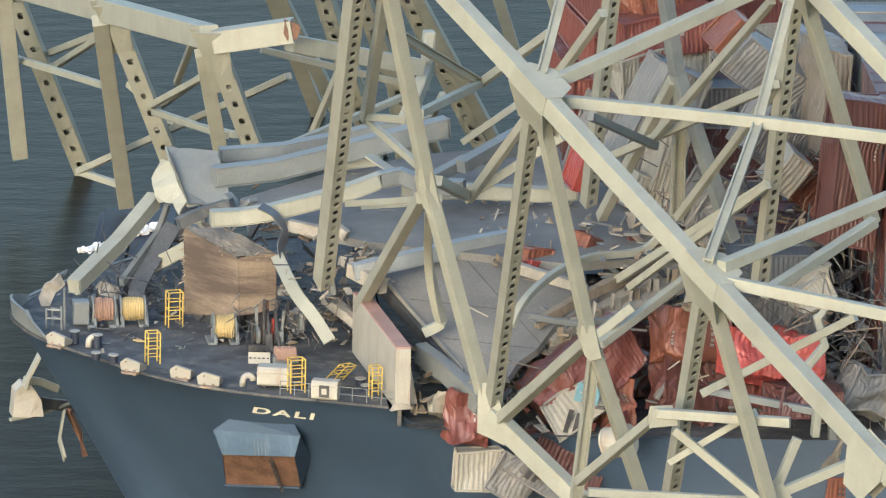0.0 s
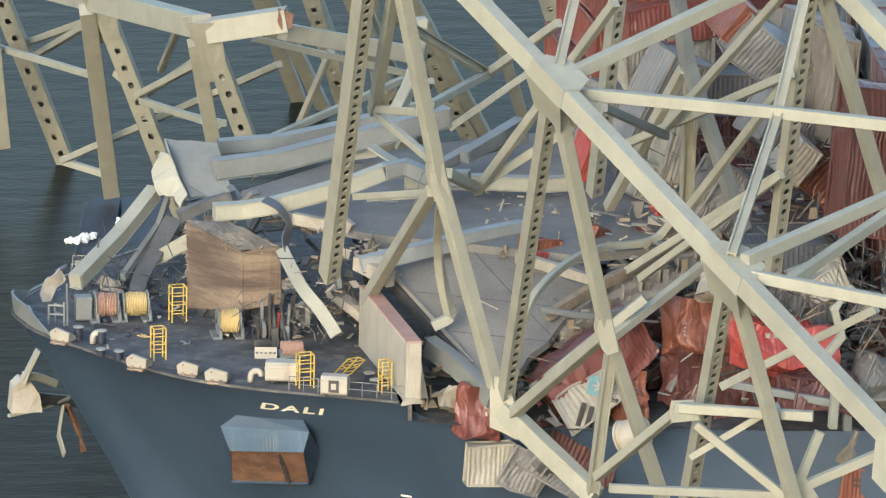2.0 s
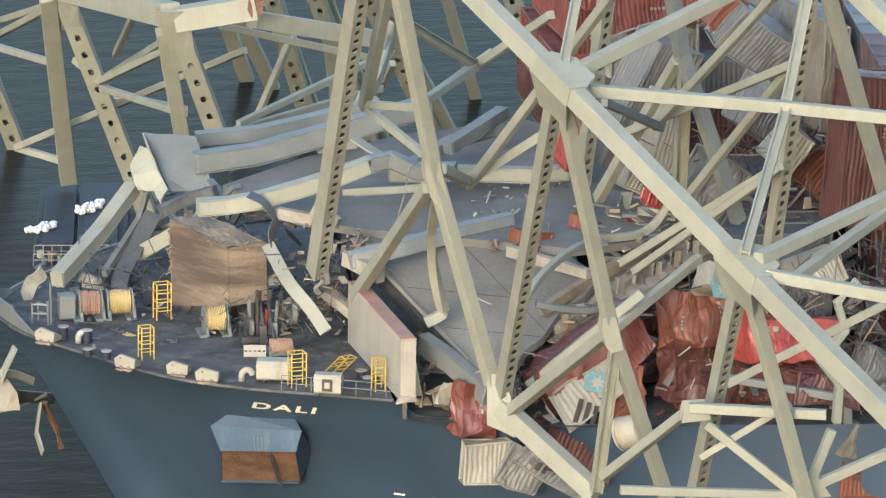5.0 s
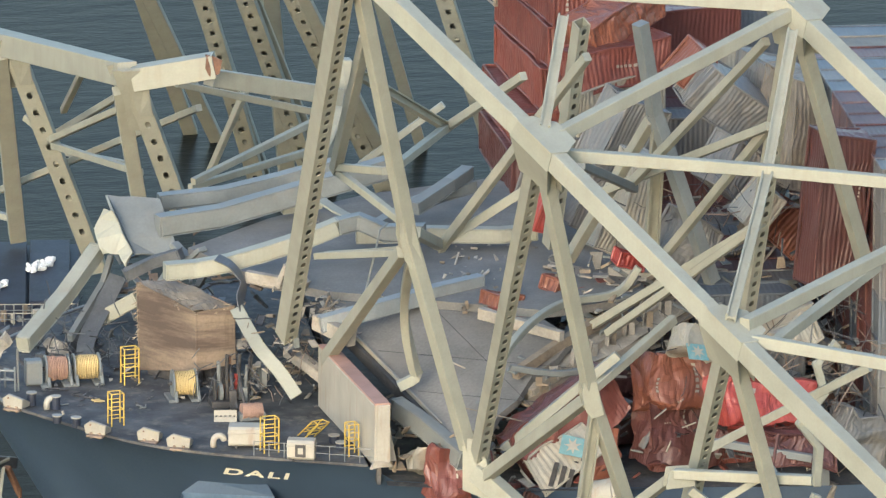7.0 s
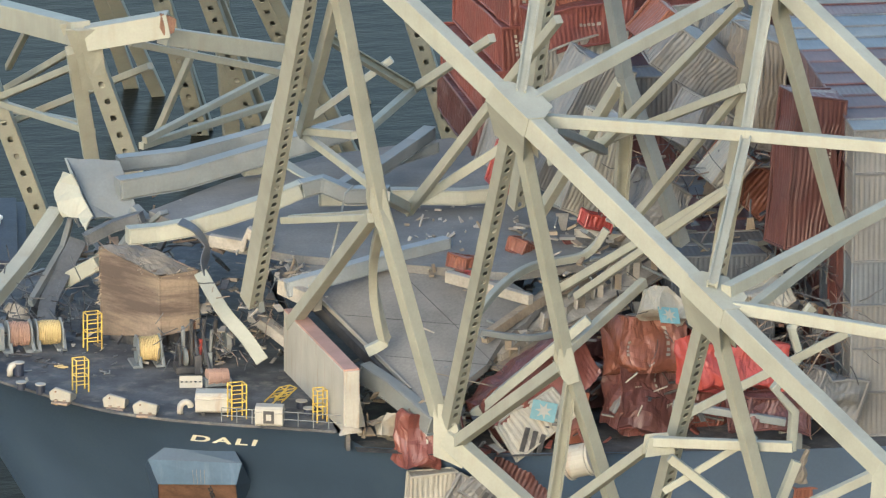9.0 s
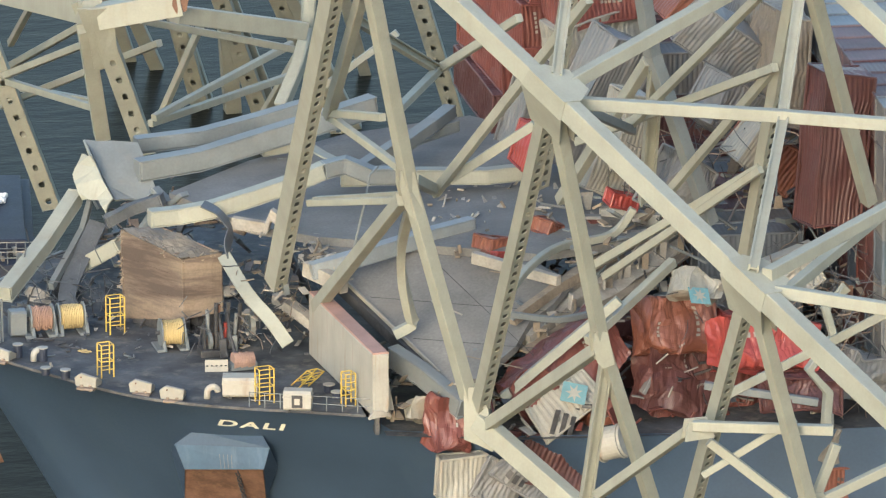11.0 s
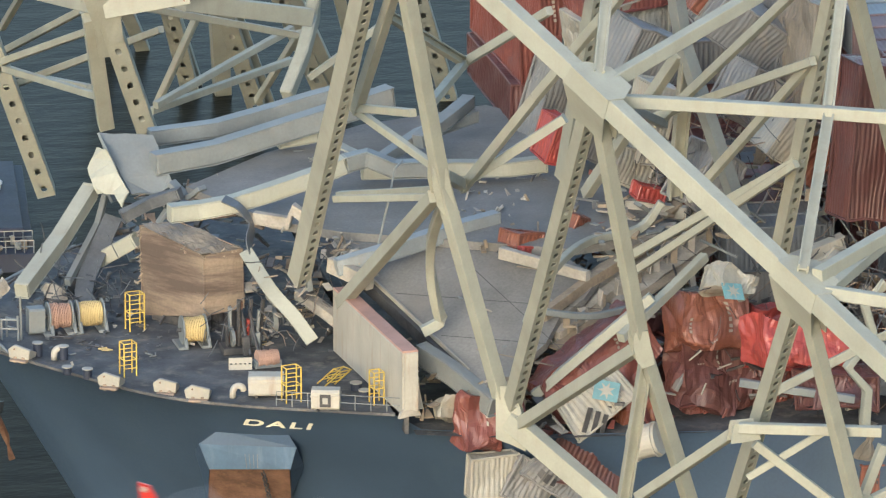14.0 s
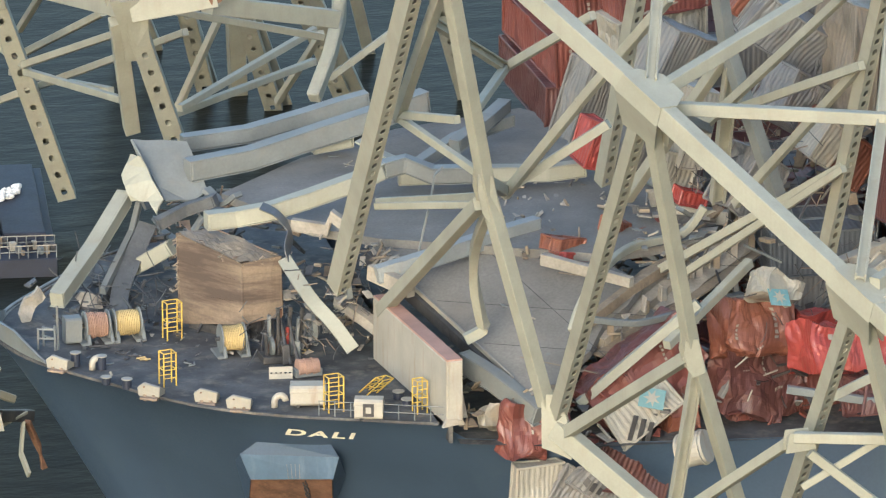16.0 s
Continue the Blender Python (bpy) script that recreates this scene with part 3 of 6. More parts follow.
def chock(at, turn, k):
    """A closed roller chock housing with a bevelled hood on a pedestal."""
    q = thing("fairlead_housing", at, "cream fairlead housing with a rusty foot at the deck edge", "fairlead", "fairlead housings")
    c, s = math.cos(radians(turn)), math.sin(radians(turn))
    bm = bmesh.new()
    prof = ((-0.1, 0.1), (-0.2, 0.6), (0.25, 0.88), (1.42, 0.66), (1.36, 0.1))
    rings = [[bm.verts.new((at[0] + (x * k) * c - y * s, at[1] + (x * k) * s + y * c, at[2] + z * h)) for x, z in prof] for y, h in ((-0.1, 1.0), (0.12, 1.02), (0.85, 0.5))]
    for r0, r1 in zip(rings, rings[1:]):
        for i in range(5):
            j = (i + 1) % 5
            bm.faces.new((r0[i], r0[j], r1[j], r1[i]))
    bm.faces.new(rings[0][::-1]), bm.faces.new(rings[-1])
    bmesh.ops.recalc_face_normals(bm, faces=bm.faces[:])
    bmesh.ops.bevel(bm, geom=bm.edges[:], offset=0.03, segments=1, affect="EDGES")
    part("hood", bm, C_WHITE, q)
    bm = bmesh.new()
    add_box(bm, (at[0] + 0.1 * c, at[1] + 0.1 * s, at[2] + 0.05), (at[0] + 1.3 * k * c, at[1] + 1.3 * k * s, at[2] + 0.05), 0.9, 0.14)
    part("foot", bm, M_TAN_DARK, q)
    bm = bmesh.new()
    for x in (0.35, 0.95):
        p = Vector((at[0] + x * k * c + 0.12 * s, at[1] + x * k * s - 0.12 * c, at[2] - 0.12))
        add_tube(bm, p, p + Vector((0, 0, 0.34)), 0.1, 10)
    part("roller", bm, M_TAN_DARK, q)
    e = Vector((at[0] + 0.32 * k * c + 0.14 * s, at[1] + 0.32 * k * s - 0.14 * c, at[2] + 0.68))
    part("lifting_eye", add_tube(bmesh.new(), e, e + Vector((0.05 * s, -0.05 * c, 0)), 0.05, 10), M_RUST, q)


chock((-1.97, 12.66, 15.00), -42, 0.85)
chock((1.40, 5.99, 15.00), -36, 0.85)
chock((4.06, 3.89, 15.00), -28, 0.85)
chock((5.40, 2.11, 15.00), -24, 0.9)


def bollard(at, h=0.76, r=0.27, label="dark double bollard post with a pale cap"):
    b = thing("bollard", at, label, "bollard", "bollards")
    bm = bmesh.new()
    a = Vector(at)
    add_tube(bm, a, a + Vector((0, 0, h)), r, 14)
    part("post", bm, M_NAVY, b)
    bm = bmesh.new()
    add_tube(bm, a + Vector((0, 0, h)), a + Vector((0, 0, h + 0.06)), r + 0.05, 14)
    part("cap", bm, C_WHITE, b)


bollard((-0.35, 12.82, 15.00))
bollard((0.86, 11.74, 15.00))
bollard((0.29, 8.96, 15.00), 0.4)
bollard((1.15, 7.77, 15.00), 0.55)
bollard((15.04, 1.01, 15.00), 0.4, 0.3)
bollard((15.11, -0.36, 15.00), 0.35, 0.3)


def gooseneck(at, label, turn=0.0, k=1.0):
    """A curved white vent pipe."""
    a = Vector(at)
    g = thing("vent_pipe", at, label, "vent", "vent pipes")
    bm = bmesh.new()
    c, s = math.cos(radians(turn)), math.sin(radians(turn))
    pts = [a, a + Vector((0, 0, 0.35 * k))]
    for i in range(1, 8):
        an = math.pi * i / 7
        pts.append(a + Vector((c * 0.32 * k * (1 - math.cos(an)), s * 0.32 * k * (1 - math.cos(an)), 0.35 * k + 0.32 * k * math.sin(an))))
    side = Vector((-s, c, 0))
    rings = []
    for i, p in enumerate(pts):
        d = (pts[min(i + 1, len(pts) - 1)] - pts[max(i - 1, 0)]).normalized()
        e = d.cross(side).normalized()
        rings.append([bm.verts.new(p + (side * math.cos(math.pi * m / 6) + e * math.sin(math.pi * m / 6)) * 0.19 * k) for m in range(12)])
    for p, q in zip(rings, rings[1:]):
        for m in range(12):
            bm.faces.new((p[m], p[(m + 1) % 12], q[(m + 1) % 12], q[m]))
    bm.faces.new(rings[0]), bm.faces.new(rings[-1][::-1])
    bmesh.ops.recalc_face_normals(bm, faces=bm.faces[:])
    part("pipe", bm, M_WHITE, g, smooth=True)


gooseneck((0.33, 11.80, 15.00), "white gooseneck vent pipe on the deck")
gooseneck((7.96, 1.73, 15.00), "white gooseneck vent pipe at the rail")


def locker(name, a, size, turn, mat, label, category, detail=True):
    """A deck box with rounded edges, lid seam and feet."""
    o = thing(name, a, label, category)
    c, s = math.cos(radians(turn)), math.sin(radians(turn))
    bm = bmesh.new()
    add_box(bm, (a[0], a[1], a[2] + size[2] / 2 + 0.12), (a[0] + size[0] * c, a[1] + size[0] * s, a[2] + size[2] / 2 + 0.12), size[1], size[2], bevel=0.14)
    part("body", bm, mat, o)
    if detail:
        bm = bmesh.new()
        add_box(bm, (a[0] - 0.04 * c, a[1] - 0.04 * s, a[2] + size[2] * 0.8), (a[0] + (size[0] + 0.04) * c, a[1] + (size[0] + 0.04) * s, a[2] + size[2] * 0.8), size[1] + 0.08, 0.07)
        part("seam", bm, mat, o)
    for x in (0.12, 0.88):
        bm = bmesh.new()
        add_box(bm, (a[0] + size[0] * x * c - 0.05, a[1] + size[0] * x * s, a[2] + 0.07), (a[0] + size[0] * x * c + 0.1, a[1] + size[0] * x * s, a[2] + 0.07), size[1], 0.16)
        part("foot", bm, M_DARK, o)
    return o


locker("deck_locker", (8.93, 1.86, 15.00), (2.0, 1.3, 1.15), -18, M_WHITE, "cream rounded steel locker on the foredeck", "locker")
hat = locker("booby_hatch", (11.55, -1.78, 15.00), (1.6, 1.0, 1.15), -22, M_WHITE, "cream access hatch with a dark doorway", "hatch")
for nm, sz, o in (("doorway", 0.62, 0.03), ("door_panel", 0.3, 0.06)):
    bm = bmesh.new()
    a = Vector((11.55, -1.78, 15.00))
    d = Vector((math.cos(radians(-22)), math.sin(radians(-22)), 0))
    nrm = Vector((d.y, -d.x, 0))
    p = a + d * (0.8 - sz / 2) + nrm * (0.5 + o) + Vector((0, 0, 0.68))
    add_box(bm, p, p + d * sz, 0.04, sz * 1.2)
    part(nm, bm, M_DARK if nm == "doorway" else M_WHITE, hat)
# rope coil and small machinery aft of the locker
coil = thing("rope_coil", (11.49, 6.70, 15.00), "coil of pink mooring rope on a small drum", "rope")
bm = bmesh.new()
c0 = Vector((11.49, 6.70, 15.00))
for k in range(9):
    add_tube(bm, c0 + Vector((-0.6 + k * 0.14, 0, 0.55)), c0 + Vector((-0.47 + k * 0.14, 0, 0.55)), 0.5 - 0.02 * (k % 3), 16)
    part("turn", bm, M_ROPE2, coil)
    bm = bmesh.new()
bm = bmesh.new()
add_box(bm, c0 + Vector((-0.75, 0, 0.25)), c0 + Vector((0.8, 0, 0.25)), 0.7, 0.45)
part("cradle", bm, M_GREY, coil)
arch = thing("chain_stopper", (9.27, 6.85, 15.00), "white perforated chain stopper beside the windlass", "stopper")
a0 = Vector((9.27, 6.85, 15.00))
bm = bmesh.new()
holed(bm, a0 + Vector((0, 0, 0.35)), a0 + Vector((1.3, -0.3, 0.35)), 0.7, (-0.2, -1, 0), 0.1, 0.26, 0.1, 0.16)
part("plate", bm, M_WHITE, arch)
bm = bmesh.new()
add_box(bm, a0 + Vector((0.4, 0.2, 0.25)), a0 + Vector((0.9, 0.1, 0.25)), 0.3, 0.5)
part("body", bm, M_DARK, arch)


# windlass: a cluster of stanchions, gears and chain aft of the single winch
wl = thing("windlass", (10.07, 10.03, 15.00), "dirty grey anchor windlass with red and white levers", "windlass")
w0 = Vector((10.07, 10.03, 15.00))
for k, (dx, hgt, mat) in enumerate(((0.1, 1.8, M_DARK), (0.4, 2.6, M_GREY), (0.75, 3.1, M_DARK), (0.95, 2.9, M_RUST), (1.2, 1.9, C_BRIGHT), (1.45, 3.0, M_DARK), (1.75, 2.4, M_GREY), (2.05, 2.9, M_DARK))):
    bm = bmesh.new()
    add_box(bm, w0 + Vector((dx, 0.4 * (k % 2), 0)), w0 + Vector((dx + 0.06 * k - 0.1, 0.4 * (k % 2), hgt)), 0.18, 0.3)
    part("standard", bm, mat, wl)
for k in range(3):
    bm = bmesh.new()
    add_tube(bm, w0 + Vector((0.3 + 0.55 * k, 0.2, 0.8)), w0 + Vector((0.5 + 0.55 * k, 0.2, 0.8)), 0.55 + 0.2 * (k == 2), 16)
    part("gear_wheel", bm, M_GREY if k != 1 else M_DARK, wl)
bm = bmesh.new()
add_box(bm, w0 + Vector((-0.2, 0.2, 0.2)), w0 + Vector((2.1, 0.0, 0.2)), 1.4, 0.4)
part("bed", bm, M_DARK, wl)
for k in range(7):
    p = w0 + Vector((random.uniform(-0.3, 2.3), random.uniform(-1.3, 0.9), 0.1))
    bm = bmesh.new()
    add_box(bm, p, p + Vector((random.uniform(-0.4, 0.4), random.uniform(-0.3, 0.3), random.uniform(0.3, 1.2))), random.uniform(0.15, 0.45), 0.2)
    part("lever_block", bm, (M_DARK, M_GREY, M_RUST, C_WHITE, M_DARK, C_BRIGHT, M_GREY)[k], wl)
for k in range(2):
    rod("chain_run", [w0 + Vector((1.0 + 0.5 * k, 0.3, 2.4)), w0 + Vector((1.0 + 0.5 * k, -0.5, 1.2)), w0 + Vector((1.1 + 0.5 * k, -1.3, 0.15))], 0.1, wl, M_DARK)
bm = bmesh.new()
p = Vector((13.28, 11.88, 15.00))
add_tube(bm, p + Vector((0, 0, 1.1)), p + Vector((0.3, 0, 1.1)), 0.75, 18)
part("brake_wheel", bm, M_GREY, wl)

chip = plate("chipped_foot", [(15.7, -4.95, 15.0), (16.0, -4.9, 15.45), (16.9, -4.9, 15.3), (17.1, -4.9, 15.0)], 0.3, None, M_CONC, crumple=0.25)
tagged(chip, "chipped tan rubble at the foot of the breakwater", "debris")
# rails at the port edge
for k in range(8):
    rail_a, rail_b = shell_point(15.6 + k * 0.85, 15.0), shell_point(16.45 + k * 0.85, 15.0)
    if k == 0:
        rail = thing("guard_rail", rail_a, "low grey tubular guard rail along the deck edge", "railing")
    rod("post", [rail_a + Vector((0, 0.2, 0)), rail_a + Vector((0, 0.2, 0.95))], 0.03, rail, M_GREY)
    for h in (0.5, 0.95):
        rod("bar", [rail_a + Vector((0, 0.2, h)), rail_b + Vector((0, 0.2, h))], 0.025, rail, M_GREY)

# tall sheathed block of decking standing on the foredeck
crate = thing("sheathed_block", (10.0, 13.85, 15.0), "tall brown sheathed block with a torn dusty top", "debris")
cb = (Vector((10.0, 13.85, 15.0)), Vector((12.3, 13.8, 15.0)), Vector((9.9, 18.2, 15.0)), Vector((7.5, 18.0, 15.0)))
LOWS, TOPS = (1.1, 1.4, 0.6, 0.2), (4.75, 5.0, 5.6, 5.65)


def block_side(i, u, k, out=0.0):
    """A point on side i of the block: u along it, k up it, out from it."""
    j = (i + 1) % 4
    p, q = cb[i].lerp(cb[j], u), (cb[j] - cb[i]).cross(Vector((0, 0, 1))).normalized()
    lo, hi = LOWS[i] + (LOWS[j] - LOWS[i]) * u, TOPS[i] + (TOPS[j] - TOPS[i]) * u
    z = lo + (hi - lo) * k
    return p + q * out + Vector((-0.024 * z, 0, z))


bm = bmesh.new()
low = [bm.verts.new(block_side(i, 0, 0)) for i in range(4)]
top = [bm.verts.new(block_side(i, 0, 1)) for i in range(4)]
for i in range(4):
    bm.faces.new((low[i], low[(i + 1) % 4], top[(i + 1) % 4], top[i]))
bm.faces.new(low[::-1])
bmesh.ops.recalc_face_normals(bm, faces=bm.faces[:])
part("core", bm, M_TAN_DARK, crate)
bm = bmesh.new()
f = bm.faces.new([bm.verts.new(block_side(i, 0, 1.0)) for i in range(4)])
bmesh.ops.subdivide_edges(bm, edges=bm.edges[:], cuts=22, use_grid_fill=True)
for q in bm.verts:
    q.co += Vector((0.08 * noise.noise(q.co * 2.1), 0, 0.02 + 0.16 * noise.noise(q.co * 0.9) + 0.07 * noise.noise(q.co * 3.1) + 0.03 * noise.noise(q.co * 8)))
part("torn_top", bm, C_TAN, crate, "rubble and torn lining on top")
for i in (0, 3):
    edges = (0.0, 0.36, 0.7, 1.0) if i == 3 else (0.0, 0.3, 0.78, 1.0)
    for k0, k1 in zip(edges, edges[1:]):
        bm = bmesh.new()
        rings = []
        for c in range(9):
            u = 0.005 + 0.99 * c / 8
            w0, w1 = (0.012 * noise.noise((u * 6, k * 9, i)) for k in (k0, k1))
            rings.append([bm.verts.new(block_side(i, u, k, o)) for k, o in ((k0 + 0.001 + w0, 0.003), (k0 + 0.001 + w0, 0.045 + 3 * w0), (k1 - 0.001 + w1, 0.04 + 3 * w1), (k1 - 0.001 + w1, 0.003))])
        for r0, r1 in zip(rings, rings[1:]):
            for m in range(4):
                bm.faces.new((r0[m], r1[m], r1[(m + 1) % 4], r0[(m + 1) % 4]))
        bm.faces.new(rings[0]), bm.faces.new(rings[-1][::-1])
        bmesh.ops.recalc_face_normals(bm, faces=bm.faces[:])
        part("panel", bm, M_SHEATH, crate)
for k in range(3):
    p, q = cb[0].lerp(cb[1], 0.18 + 0.32 * k), cb[3].lerp(cb[2], 0.18 + 0.32 * k)
    beam("skid", p.lerp(q, 0.06) + Vector((0, 0, 0.28)), p.lerp(q, 0.94) + Vector((0, 0, 0.28)), 0.45, 0.56, crate, M_DARK)
    beam("bearer", p.lerp(q, 0.06) + Vector((0, 0, 0.9)), p.lerp(q, 0.5) + Vector((0, 0, 0.7)), 0.35, 0.7, crate, M_DARK)
for k in range(40):
    i = (0, 3, 3)[k % 3]
    p = block_side(i, random.random(), random.uniform(0.95, 1.03), random.uniform(-0.4, 0.05))
    bm = bmesh.new()
    add_box(bm, p, p + Vector((random.uniform(-0.35, 0.35), random.uniform(-0.15, 0.25), random.uniform(-0.2, 0.2))), random.uniform(0.1, 0.4), 0.04, bevel=0.01)
    part("splinter", bm, (M_TAN, C_TAN, M_TAN_DARK)[k % 3], crate)
# frayed lining hanging at the torn edge
for k in range(34):
    p = block_side(3, random.uniform(0.0, 0.015), random.uniform(0.05, 0.98), 0.04)
    rod("fray", [p, p + Vector((random.uniform(-0.4, -0.1), random.uniform(0, 0.15), random.uniform(-0.4, 0.05)))], 0.026, crate, M_TAN, seg=5)
for i in (0, 1, 3):
    beam("corner_post", block_side(i, 0, 0, 0.02), block_side(i, 0, 1, 0.02), 0.13, 0.13, crate, M_SHEATH)

# ---- bridge: the near truss ----
TU = (0.92, 0.4, 0.0)
ta = thing("bridge_truss", (20.87, -8.70, 15.76), "collapsed cream-painted steel bridge truss leaning over the bow", "bridge truss", "bridge trusses")
N0, N1, N2, N4 = (11.15, -17.00, 48.66), (18.24, -31.50, 41.20), (25.41, -44.60, 33.44), (32.13, -57.50, 26.24)
NX = tuple(Vector(N4) + (Vector(N4) - Vector(N2)) * 0.6)
for a, b in ((N0, N1), (N1, N2), (N2, N4), (N4, NX)):
    beam("top_chord", a, b, 0.92, 1.15, ta)
N3 = (20.87, -8.70, 15.76)


def gusset(parent, c, u, v, pts, t=1.5, name="gusset_plate", mat=None):
    """A polygonal plate pair in the plane of u and v, round c."""
    u, v = Vector(u).normalized(), Vector(v)
    n = u.cross(v).normalized()
    v = n.cross(u).normalized()
    for k in (-1, 1):
        plate(name, [Vector(c) + u * x + v * y + n * (t / 2) * k for x, y in pts], 0.08, parent, mat)


CH = Vector(N2) - Vector(N1)
NODE_LEGS = ((N1, (21.12, -8.90, 16.32), (23.15, -25.20, 24.61)), (N2, (27.68, -27.00, 14.63), (30.91, -39.00, 18.08)))


def node_plates(parent, nd, f0, f1):
    """A pair of webs shaped like a funnel, joining chord and legs, and a cover plate."""
    c, d0, d1 = CH.normalized(), (Vector(f0) - Vector(nd)).normalized(), (Vector(f1) - Vector(nd)).normalized()
    n = Vector(TU).normalized()
    e = c.cross(n).normalized()
    if e.z < 0:
        e = -e
    for k in (-1, 1):
        o = Vector(nd) + n * 0.52 * k
        plate("gusset_plate", [o - c * 1.5 + e * 0.6, o + c * 1.5 + e * 0.6, o + c * 1.7 - e * 0.6, o + d1 * 3.2 + c * 0.55, o + (d0 + d1) * 1.5, o + d0 * 3.2 - c * 0.6, o - c * 1.7 - e * 0.6], 0.06, parent)
    f = n.cross(c).normalized()
    if f.z < 0:
        f = -f
    plate("cover_plate", [Vector(nd) + c * x + n * y + f * 0.64 for x, y in ((-1.5, -0.6), (1.5, -0.6), (1.65, 0.5), (0.95, 1.65), (-0.75, 1.65), (-1.6, 0.5))], 0.07, parent)


for nd, f0, f1 in NODE_LEGS:
    node_plates(ta, nd, f0, f1)
gusset(ta, N4, CH, (0, 0, 1), ((-1.5, -0.6), (-1.4, 0.62), (1.4, 0.62), (1.6, -0.6), (0.9, -2.6), (-0.7, -2.6)), 1.02)
perforated("perforated_strut", L(N1, (21.12, -8.90, 16.32), 0.05), (21.11, -8.90, 16.49), 0.8, 0.72, ta, up=TU)
beam("diagonal", L(N1, (23.15, -25.20, 24.61), 0.1), (23.22, -25.20, 24.50), 0.7, 0.72, ta, up=TU)
beam("diagonal", (23.22, -25.20, 24.50), (27.97, -20.50, 12.74), 0.7, 0.72, ta, up=TU)
perforated("perforated_strut", L(N2, (27.68, -27.00, 14.63), 0.06), (27.68, -27.00, 14.63), 0.8, 0.72, ta, up=TU)
beam("diagonal", L(N2, (30.91, -39.00, 18.08), 0.1), (30.91, -39.00, 18.08), 0.7, 0.72, ta, up=TU)
C2T = (12.14, -15.00, 47.23)
MID = (16.70, -9.80, 29.93)
beam("diagonal", C2T, MID, 0.74, 0.78, ta, up=TU)
beam("diagonal", MID, (20.56, -8.50, 16.93), 0.74, 0.78, ta, up=TU)
perforated("perforated_strut", (11.09, -16.50, 47.82), (14.49, 10.20, 18.98), 1.12, 0.82, ta, up=TU)
beam("foot_bracket", (14.84, 9.80, 19.88), (15.07, 10.00, 18.34), 0.35, 0.5, ta, M_GREY)
gusset(ta, N3, (0.93, -0.36, 0), (0, 0, 1), ((-0.6, -1.2), (-0.62, 1.9), (0.5, 1.9), (0.85, 0.3), (1.3, -1.2), (1.05, -1.9), (0.2, -1.5)), 0.85)
beam("bottom_chord", L(N3, (25.44, -14.00, 11.52), 0.03), (25.44, -14.00, 11.52), 0.95, 1.1, ta)
gusset(ta, MID, Vector((20.56, -8.50, 16.93)) - Vector(C2T), (1, 0, 0.2), ((-1.6, -0.38), (-0.5, -0.62), (0.9, -0.62), (1.6, -0.38), (1.3, 0.38), (-1.2, 0.38)), 0.8)
beam("brace", (16.36, -9.40, 29.26), (16.29, 7.80, 18.06), 0.65, 0.75, ta)
bent("buckled_brace", curl([(16.88, -9.40, 28.80), (17.95, -4.00, 25.11), (18.66, -1.60, 22.37), (19.45, -0.60, 19.64), (19.67, -0.40, 19.06), (18.60, -0.20, 18.47)], 3), 0.5, 0.6, ta)
beam("brace", (16.61, -8.00, 28.79), (14.48, 3.00, 25.79), 0.4, 0.4, ta)
beam("brace", (23.04, -25.00, 24.39), (21.38, -9.00, 15.24), 0.62, 0.68, ta)
hbeam("hanger", (23.57, -24.80, 23.57), (23.55, -21.00, 13.82), 0.5, 0.68, ta, up=(1, 0, 0))
gusset(ta, (23.16, -25.40, 24.63), (0.28, 0.2, -1), (1, 0, 0.2), ((-1.2, -0.36), (-0.4, -0.62), (0.7, -0.58), (1.2, -0.36), (1.2, 0.36), (-1.0, 0.36)), 0.76)

# sway and lateral struts from the near truss to the far one
beam("cross_strut", (19.79, -31.20, 40.40), (30.78, -33.70, 39.44), 0.62, 0.68, ta)
beam("cross_strut", (30.78, -33.70, 39.44), (43.37, -37.00, 38.25), 0.62, 0.68, ta)
beam("lateral", (19.34, -31.00, 41.42), (35.77, -22.00, 45.38), 0.68, 0.75, ta)
beam("lateral", (10.82, -16.00, 47.45), (35.76, -22.00, 45.71), 0.68, 0.72, ta)
hbeam("lateral", (18.68, -31.00, 41.97), (21.69, -24.00, 46.41), 0.5, 0.6, ta, up=(1, 0, 0))
hbeam("lateral", (25.47, -44.80, 34.33), (30.87, -33.60, 39.41), 0.5, 0.6, ta, up=(1, 0, 0))
hbeam("lateral", (30.81, -33.60, 39.42), (34.48, -26.00, 45.31), 0.5, 0.6, ta, up=(1, 0, 0))
beam("cross_strut", (26.43, -45.40, 33.18), (40.05, -49.00, 30.68), 0.62, 0.68, ta)
beam("lateral", (26.20, -45.00, 33.96), (43.26, -33.00, 36.25), 0.65, 0.7, ta)
beam("brace", (22.08, -28.00, 16.82), (24.48, -38.00, 23.58), 0.5, 0.55, ta)
beam("brace", (24.35, -38.00, 23.59), (31.39, -41.00, 23.59), 0.5, 0.55, ta)
beam("brace", (25.58, -37.00, 22.28), L((25.58, -37.00, 22.28), (29.94, -38.00, 18.64), 1.7), 0.5, 0.5, ta)
beam("brace", (25.62, -36.00, 20.05), (29.85, -39.00, 23.74), 0.35, 0.4, ta)
beam("brace", (20.40, -38.00, 19.06), (31.20, -38.00, 18.05), 0.42, 0.5, ta)
beam("brace", (31.28, -38.00, 18.50), (32.60, -38.00, 21.80), 0.5, 0.5, ta)
beam("brace", (31.28, -38.00, 18.45), (37.60, -38.00, 20.90), 0.5, 0.55, ta)
gusset(ta, (31.25, -38.00, 18.30), (1, 0, 0), (0, 0, 1), ((-1.3, -0.5), (-0.5, 0.9), (0.5, 0.9), (1.3, -0.3)), 0.6)
